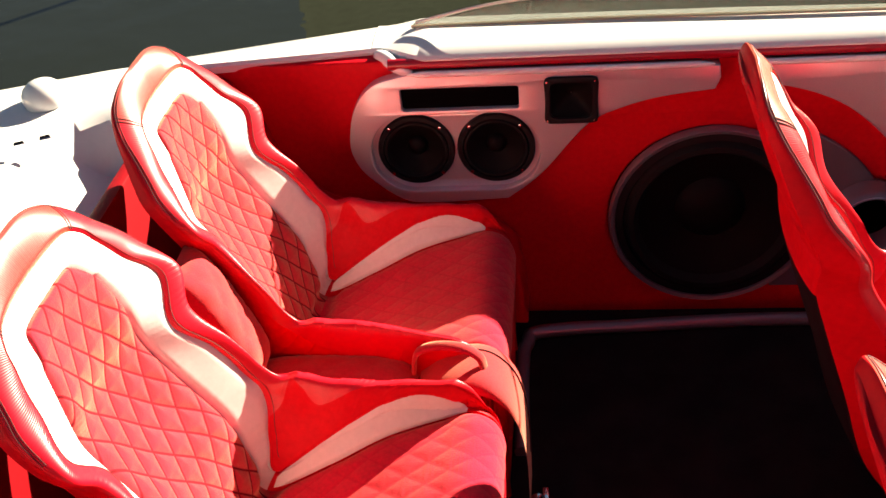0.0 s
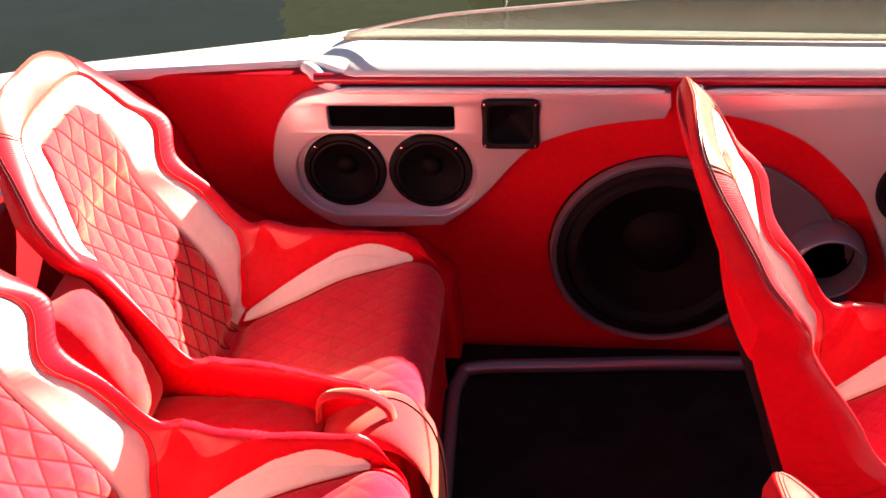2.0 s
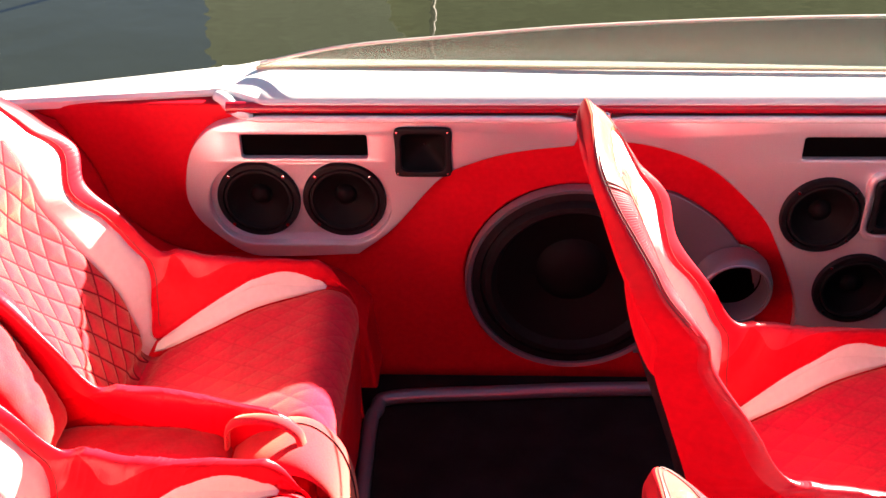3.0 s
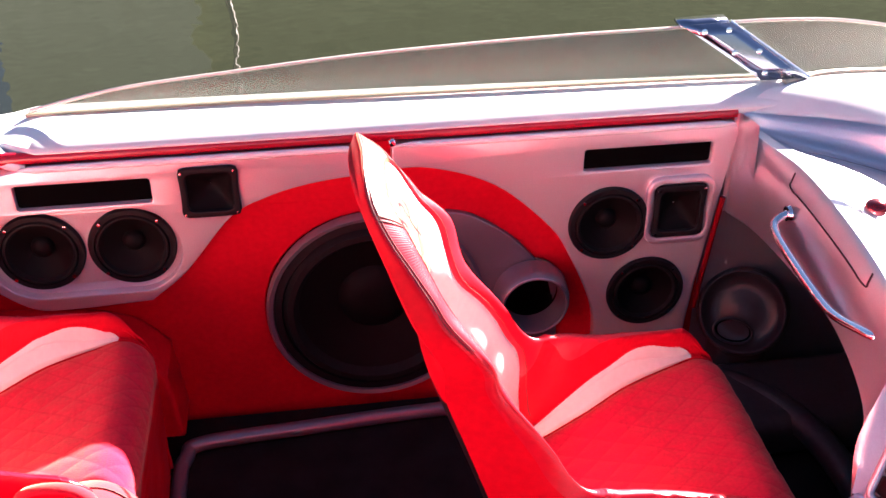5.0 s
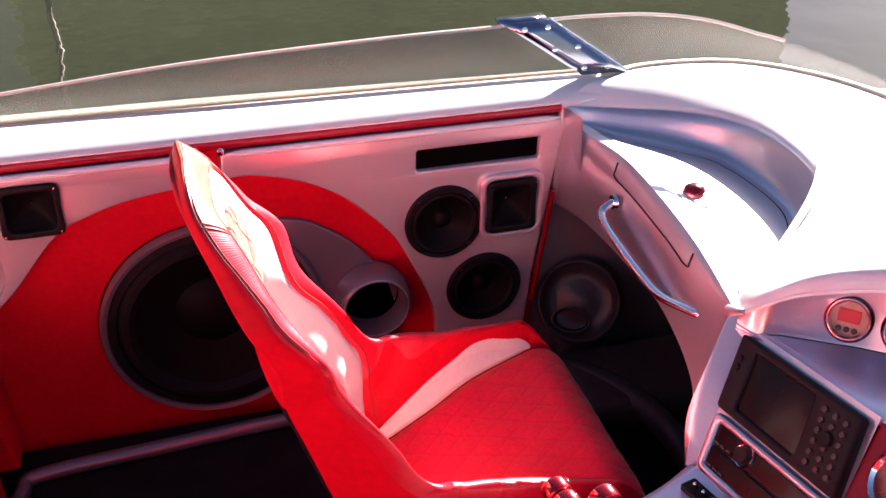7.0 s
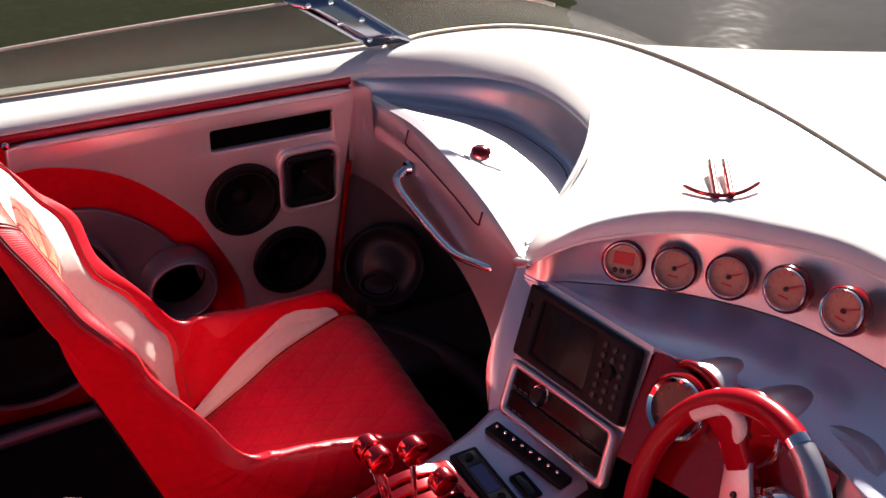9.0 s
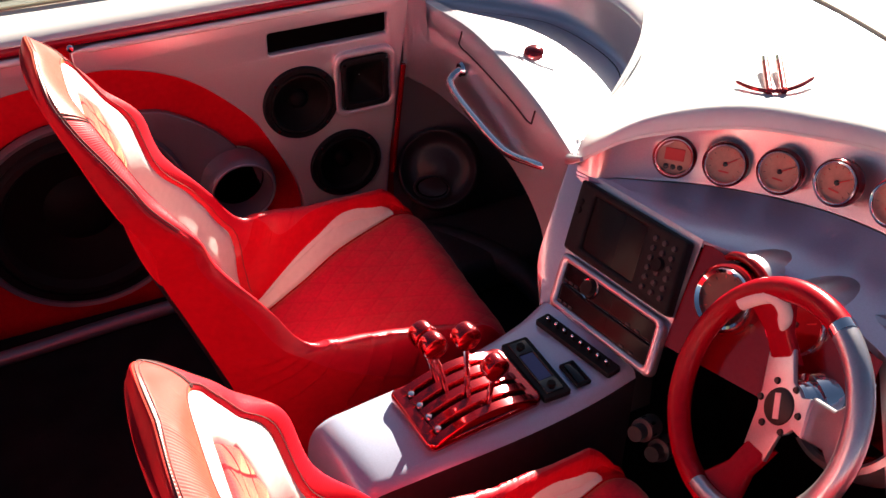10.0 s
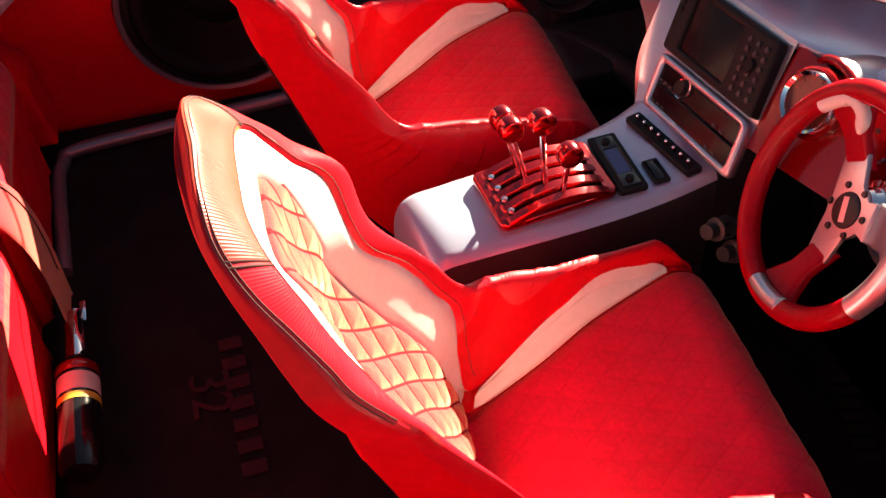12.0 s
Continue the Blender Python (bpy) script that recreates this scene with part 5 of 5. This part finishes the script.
    for name, mask, mt, lab in (
        ("quilted_back", back_quilt, red_quilt, "diamond-quilted red suede"),
        ("quilted_cushion", cush_quilt, shaded_suede, "quilted red suede cushion"),
        ("back_inset", inset, light_leather, "pale perforated leather inset"),
        ("rim", rim & ~headpiece, soft_carbon, "smooth red vinyl rim"),
        ("headrest_panel", rim & headpiece, red_carbon, "glossy ribbed red vinyl headrest panel"),
        ("inner_side", inner_side & port, red_vinyl, "smooth red vinyl inner side"),
        ("inner_side", inner_side & ~port, red_vinyl, "smooth red vinyl inner side"),
        ("bolster", bolster & port, soft_carbon, "ribbed red vinyl"),
        ("bolster", bolster & ~port, soft_carbon, "ribbed red vinyl"),
        ("cushion_front", apron, red_vinyl, "smooth red vinyl front"),
        ("side_shell", shell & port, red_vinyl, "smooth red vinyl outer side"),
        ("side_shell", shell & ~port, red_vinyl, "smooth red vinyl outer side"),
    ):
        made = part(name, region_bm(g2, mask, quilt_uvs if "quilted" in name else uvs), mt, root, lab)
        if name == "rim":
            rim_ob = made
    # leaf-shaped insets laid on the inner sides of the cushion
    for sign in (-1, 1):
        rows = []
        for i in range(crease + 3, np.searchsorted(s, sc + 0.345)):
            t = (s[i] - sc) / 0.345
            width = 0.004 + 0.078 * math.sin(math.pi * min(1.0, max(0.0, t)) ** 0.85) ** 0.7
            edge_run = np.r_[0, np.cumsum(np.linalg.norm(np.diff(g[i, mid + NQ : mid + NQ + NB + NR - 8], axis=0), axis=1))]
            reach = float(np.interp(width, edge_run, np.arange(len(edge_run)))) - 0.6
            row = []
            for q in np.linspace(0, 1, 26):
                k = NQ + 0.6 + reach * q
                k0 = int(k)
                a, b = mid + sign * k0, mid + sign * (k0 + 1)
                pnt = g[i, a] + (g[i, b] - g[i, a]) * (k - k0)
                row.append(tuple(pnt + n[i, a] * 0.0052 * min(1.0, 6 * q, 6 * (1 - q), 9 * t + 0.1, 9 * (1 - t) + 0.1)))
            rows.append(row)
        part("side_inset", grid_bm(rows), light_leather, root, "pale leaf-shaped leather inset")
    ts = np.linspace(0, 1, len(range(0, nv, 3)))
    rows = []
    for i in range(0, NU, 3):
        l, r = g2[i, 0], g2[i, -1]
        grow = min(1.0, sr[i] / 0.30)
        bow = np.array([-0.004 - 0.016 * grow, 0, 0]) if i < crease else np.array([0, 0, -0.01])
        rows.append([tuple(l + (r - l) * t + bow * math.sin(math.pi * t) ** 0.6) for t in ts])
    cut = next(k for k in range(len(rows)) if sr[3 * k] > 0.42)
    part("headrest_back", grid_bm(rows[: cut + 1]), red_vinyl, root)
    part("back_cover", grid_bm(rows[cut:]), black_plastic, root, "black moulded seat back")
    # stitching: twin rows round the headrest's rim, one inside it, and twin rows across at each corner
    stop = np.searchsorted(sr, 0.30)
    on = lambda i, k: g2[i, mid + k] + n[i, mid + k] * 0.0004
    for k in (NQ + NB + NR - 1, NQ + NB + NR + 1, NQ + NB + 2):
        last = stop if k > NQ + NB + 4 else crease - 4
        path = [on(i, -k) for i in range(last, 0, -3)] + [on(i, k) for i in range(1, last, 3)]
        part("stitching", tube_bm(path, 0.0006, 5), seam_thread, rim_ob)
    for at in (corner - 2, corner + 2):
        for sign in (-1, 1):
            path = [on(at, sign * k) for k in range(NQ + NB + 1, NQ + NB + NR + 2)]
            part("stitching", tube_bm(path, 0.0009, 5), seam_thread, rim_ob)
    part("pedestal", box_bm((0.24, 0.30, 0.20), (0.17, 0, 0.10), 0.01), black_plastic, root)
    return root


seat = build_seat()
seat.matrix_basis = pose(0.882, 0.549, 0.032)
tagged(seat, "red bucket seat with sunlit quilted back at the steering wheel", "seat", "front seats")
s2 = copy_thing(seat, pose(0.889, 1.324, -0.016))
tagged(s2, "red bucket seat with shaded quilted cushion beside the speaker panel", "seat", "front seats")
rear, rear_done = build_seat(0.1), False
for y, z, text in ((1.500, 0.003, "red rear bucket seat, its quilted back half in sun"), (0.957, 0.014, "red rear bucket seat with sunlit diamond quilting"), (0.410, 0.014, "red rear bucket seat with ribbed vinyl headrest")):
    r = copy_thing(rear, pose(-0.138, y, z)) if rear_done else rear
    rear_done = True
    r.matrix_basis = pose(-0.138, y, z)
    tagged(r, text, "seat", "rear seats")

# ---- rear seating extras ----
def pillow(w, l, h, quilt=True, n=26):
    """A soft pad of width w (y), length l (x), crown h, quilted."""
    rows = []
    for i in range(n):
        u = i / (n - 1) * 2 - 1
        row = []
        for j in range(n):
            v = j / (n - 1) * 2 - 1
            e = max(0.0, (1 - abs(u) ** 3.5) * (1 - abs(v) ** 3.5)) ** 0.45
            x, y = u * l / 2, v * w / 2
            q = 1 - (1 - min(1 - abs(((x / 0.066 + y / 0.054) % 1) - 0.5) * 2, 1 - abs(((x / 0.066 - y / 0.054) % 1) - 0.5) * 2)) ** 3 if quilt else 0.5
            row.append((x, y, e * (h + 0.0028 * q)))
        rows.append(row)
    return grid_bm(rows)


mid_seat = thing("jump_seat", "narrow quilted red suede middle seat between rear seats", "seat", pose(0.026, 1.262, 0.008))
part("base", box_bm((0.52, 0.10, 0.30), (-0.08, 0, 0.16), 0.02, 3), red_vinyl, mid_seat)
part("quilted_pad", pillow(0.115, 0.30, 0.045), red_suede, mid_seat, "quilted red suede pad", m=pose(-0.10, 0, 0.325))
part("back_pad", pillow(0.115, 0.26, 0.04), red_suede, mid_seat, "quilted red suede back pad", m=pose(-0.275, 0, 0.48, 0, 68, 0))
prof = catmull([(0.055, 0.335), (0.10, 0.372), (0.16, 0.385), (0.20, 0.362), (0.228, 0.31), (0.240, 0.22), (0.240, 0.05)], 26)
rows = [[(x, 0.066 * math.sin(a) * (1 - 0.06 * math.sin(6 * x)), z - 0.024 * (1 - math.cos(a)) ** 1.5) for a in np.linspace(-1.5, 1.5, 15)] for x, z in prof]
part("front_pad", grid_bm(rows), red_suede, mid_seat, "rounded red suede front pad")
part("seam", tube_bm([(p[0] + 0.001, 0.030, p[1] + 0.0005 - 0.0011) for p in prof[8:24]], 0.0016, 5), seam_thread, mid_seat)
strap = catmull([(0.045, 0.018, 0.345), (0.055, 0.012, 0.392), (0.09, 0.004, 0.415), (0.135, -0.004, 0.418), (0.165, -0.010, 0.402), (0.172, -0.014, 0.380)], 24)
part("strap", tube_bm(strap, 0.010, 10, squash=0.45), red_suede, mid_seat, "red suede pull strap")

# fire extinguisher clipped to the seat base
ex = thing("fire_extinguisher", "small chrome and black fire extinguisher with paper label", "extinguisher", Matrix.Translation((0.280, 1.03, 0.085)) @ pose(0, 0, 0, -90, 0, 0))
part("bottle", lathe_bm([(0, -0.16), (0.030, -0.155), (0.036, -0.14), (0.036, 0.05), (0.034, 0.066), (0.020, 0.085), (0.016, 0.09)], 32), gloss_black, ex, "glossy black cylinder")
part("label", lathe_bm([(0.0365, -0.004), (0.0365, 0.034)], 32), paper, ex, "pale paper label")
part("label_band", lathe_bm([(0.0367, -0.024), (0.0367, -0.010)], 32), mat("yellow_band", (0.55, 0.42, 0.05), 0.5), ex)
part("strap", lathe_bm([(0.0375, 0.040), (0.039, 0.044), (0.039, 0.056), (0.0375, 0.060)], 32), red_gloss, ex)
part("neck", lathe_bm([(0.018, 0.085), (0.020, 0.10), (0.020, 0.17), (0.014, 0.18), (0.014, 0.20), (0.008, 0.205), (0.0, 0.206)], 24), chrome, ex, "chrome neck")
part("lever", box_bm((0.012, 0.008, 0.05), (0.014, 0, 0.20), 0.002, 2), chrome, ex)

# lettering woven into the carpet: a bar for the maker's mark, and the number
woven = vary(mat("dark_red_pile", (0.038, 0.005, 0.008), 0.95), (0.038, 0.005, 0.008), 0.3, 30.0, 600.0)
txt = bpy.data.curves.new("number", "FONT")
txt.body, txt.size, txt.extrude, txt.align_x, txt.align_y = "32", 0.105, 0.001, "CENTER", "CENTER"
tmp = bpy.data.objects.new("tmp", txt)
me = bpy.data.meshes.new_from_object(tmp)
bpy.data.objects.remove(tmp)
me.materials.clear()
me.materials.append(woven)
num = part("carpet_number", me, None, m=pose(0.486, 1.040, 0.0035, 0, 0, -89))
tagged(num, "dark red number woven into the black carpet", "lettering")
mark = thing("carpet_mark", "dark red maker's mark bars woven into the carpet", "lettering", pose(0.541, 1.005, 0.002, 0, 0, -89))
for k in range(7):
    part("bar", box_bm((0.028, 0.044, 0.003), (-0.141 + 0.047 * k, 0, 0), 0.001, 1, Matrix.Shear("XY", 4, (0.2, 0.0))), woven, mark)

grey_pile = vary(mat("grey_pile", (0.030, 0.026, 0.026), 0.95, spec=0.1), (0.030, 0.026, 0.026), 0.3, 30.0, 600.0)
mark2 = thing("carpet_mark", "faint grey maker's mark bars woven into the carpet", "lettering", pose(1.545, 0.665, 0.002, 0, 0, -104))
for k in range(7):
    part("bar", box_bm((0.018, 0.040, 0.003), (-0.081 + 0.027 * k, 0, 0), 0.001, 1, Matrix.Shear("XY", 4, (0.2, 0.0))), grey_pile, mark2)

# ---- aft deck fittings ----
kn = thing("mooring_bollard", "white rounded fender cap on the aft deck", "bollard", pose(-0.735, 1.81, 0.634))
part("cap", lathe_bm([(0.0, 0.052), (0.014, 0.051), (0.027, 0.046), (0.038, 0.037), (0.045, 0.025), (0.047, 0.012), (0.044, 0.0)], 40), gelcoat, kn)
for x in (-0.712, -0.668):
    hg = thing("deck_fitting", "small dark metal hinge screwed to the white deck", "hinge", pose(x, 1.632 + (x + 0.69) * 0.5, 0.640, 0, 0, 25), "deck hinges")
    part("leaf", box_bm((0.022, 0.009, 0.004), (0, 0, 0.001), 0.001, 1), chrome, hg)
    part("pin", tube_bm([(-0.009, 0, 0.004), (0.009, 0, 0.004)], 0.003, 8), black_plastic, hg)
cl = thing("deck_cleat", "chrome mooring cleat on the aft deck", "cleat", pose(-0.80, 1.46, 0.636, 0, 0, 20))
part("horn", tube_bm([(-0.07, 0, 0.022), (-0.03, 0, 0.026), (0.03, 0, 0.026), (0.07, 0, 0.022)], [0.004, 0.009, 0.009, 0.004], 10), chrome, cl)
part("foot", box_bm((0.05, 0.022, 0.024), (0, 0, 0.010), 0.006, 2), chrome, cl)
# flat black plate; the opening's shaded depth is put into its colour
well = part("deck_well", plate_mesh("deck_well", [(-1.30, 1.50), (-0.885, 1.56), (-0.855, 1.70), (-1.30, 1.72)], [], 0.006, 0.002, rubber), None, m=pose(0, 0, 0.640))
tagged(well, "dark opening in the aft deck with pale lip", "hatch")
wl = part("deck_well_lip", tube_bm([(-1.30, 1.73, 0.642), (-0.86, 1.712, 0.645), (-0.842, 1.700, 0.645)], 0.010, 8), tan_trim)
setting(wl, "pale tan lip of the deck opening", "trim")

# ---- windscreen ----
gb_ = catmull([(0.02, 2.006, 0.684), (0.40, 2.002, 0.687), (0.74, 1.990, 0.688), (1.20, 1.978, 0.689), (1.50, 1.968, 0.689)], 40)
gt_ = catmull([(0.03, 2.004, 0.694), (0.20, 1.990, 0.734), (0.41, 1.986, 0.756), (0.63, 1.986, 0.774), (0.85, 1.988, 0.784), (1.07, 1.990, 0.790), (1.27, 1.992, 0.792), (1.36, 1.994, 0.796)], 40)
ws = thing("side_windscreen", "low tinted acrylic side windscreen with bright edge", "windscreen")
gl = shell_part("pane", loft_bm(gb_, gb_ * 0.5 + gt_ * 0.5 + np.array([0, 0.004, 0]), gt_), 0.005, tinted_glass, ws)
gl.visible_shadow = False
edge_mat = vary(mat("frosted_edge", (0.75, 0.72, 0.62), 0.3), (0.75, 0.72, 0.62), 0.06)
part("top_edge", tube_bm(gt_, 0.0038, 8), edge_mat, ws, "bright polished edge")
part("base_trim", tube_bm(gb_, 0.0042, 8), tan_trim, ws, "tan rubber base trim")
fb = catmull([(1.50, 1.945, 0.686), (1.60, 1.972, 0.689), (1.754, 1.948, 0.694), (1.86, 1.876, 0.699), (1.945, 1.745, 0.706), (1.99, 1.55, 0.716), (2.0, 1.30, 0.726), (1.975, 1.03, 0.736), (1.935, 0.8, 0.742), (1.885, 0.5, 0.742), (1.80, 0.2, 0.724)], 60)
ft_ = catmull([(1.375, 1.994, 0.797), (1.477, 1.978, 0.803), (1.60, 1.955, 0.804), (1.70, 1.90, 0.802), (1.765, 1.80, 0.800), (1.82, 1.68, 0.798), (1.87, 1.50, 0.800), (1.90, 1.28, 0.805), (1.88, 1.02, 0.815), (1.85, 0.8, 0.820), (1.80, 0.5, 0.820), (1.72, 0.2, 0.80)], 60)
ft_[22:, :] = ft_[22:, :] * 0.0 + fb[22:, :] + (ft_[21] - fb[21]) * np.linspace(1, 0.12, 38)[:, None]
wf = thing("front_windscreen", "clear curved acrylic windscreen round the dash", "windscreen")
gl = shell_part("pane", loft_bm(fb[:36], (fb * 0.5 + ft_ * 0.5 + np.array([0.008, 0.008, 0]))[:36], ft_[:36]), 0.005, clear_glass, wf)
gl.visible_shadow = False
part("top_edge", tube_bm(ft_[:24], 0.0038, 8), edge_mat, wf, "bright polished edge")
part("base_trim", tube_bm(fb + np.array([0, 0, -0.002]), 0.0085, 10, squash=0.5), tan_trim, wf, "pale tan rubber base trim")
bk = thing("windscreen_bracket", "polished metal bracket joining the windscreen panes with bolts", "bracket")
A, B_, C_, D_ = (1.285, 1.982, 0.800), (1.385, 1.984, 0.802), (1.555, 1.955, 0.686), (1.455, 1.958, 0.686)
bp = shell_part("plate", quad_bm(A, B_, C_, D_, 4, 6), 0.008, polished, bk)
shell_part("flange", quad_bm((1.28, 2.01, 0.806), (1.38, 2.012, 0.808), B_, A, 4, 3), 0.006, polished, bk)
part("edge_bead", tube_bm([B_, C_], 0.005, 8), chrome, bk)
for u, v in ((0.25, 0.12), (0.75, 0.12), (0.25, 0.5), (0.75, 0.5), (0.25, 0.88), (0.75, 0.88)):
    p = (np.array(A) * (1 - u) + np.array(B_) * u) * (1 - v) + (np.array(D_) * (1 - u) + np.array(C_) * u) * v
    part("bolt", lathe_bm([(0, 0.007), (0.006, 0.006), (0.008, 0.0)], 14), chrome, bp, m=facing(p, (0, -1, 0.2), 0.003))

# ---- water and distance ----
def water_mat():
    m = mat("water", (0.010, 0.012, 0.007), 0.03, spec=0.5)
    bsdf(m).inputs["IOR"].default_value = 1.33
    v = coords(m, (1.0, 1.0, 1.0))
    n = node(m, "ShaderNodeTexNoise", Scale=2.2, Detail=3.0)
    link(m, v, n.inputs["Vector"])
    return bump(m, n.outputs[0], 0.16, 0.05)


setting(part("water", grid_bm([[(x, y, -0.28) for y in (-400, 400)] for x in (-400, 400)]), water_mat()), "calm dark green harbour water", "water")
# boards glow faintly: light on them put into emission, so their mirror image shows
bank_mat = vary(mat("glowing_boathouse_boards", (0.40, 0.39, 0.20), 0.8), (0.40, 0.39, 0.20), 0.35, 0.35, 3.0)
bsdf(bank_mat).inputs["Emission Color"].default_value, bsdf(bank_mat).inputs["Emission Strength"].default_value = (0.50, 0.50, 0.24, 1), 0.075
setting(part("backdrop", box_bm((14.05, 0.4, 5.2), (3.6, 14.4, 2.1), 0.0), bank_mat), "dark weathered boathouse across the water, given a faint glow", "building")
# pale door glows too, in place of light falling on it
pale = vary(mat("glowing_pale_boards", (0.55, 0.55, 0.42), 0.8), (0.55, 0.55, 0.42), 0.2, 0.5, 4.0)
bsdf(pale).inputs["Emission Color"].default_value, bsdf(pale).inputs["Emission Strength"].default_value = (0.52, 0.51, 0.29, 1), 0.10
setting(part("backdrop", box_bm((2.6, 0.2, 5.0), (-2.1, 14.1, 2.0), 0.0), pale), "pale weathered boathouse door across the water, given a faint glow", "building")
tagged(part("mooring_pole", tube_bm([(0.10, 7.0, -0.5), (0.10, 7.0, 4.0)], 0.018, 10), tan_trim), "thin pale mooring pole standing in the water", "pole")
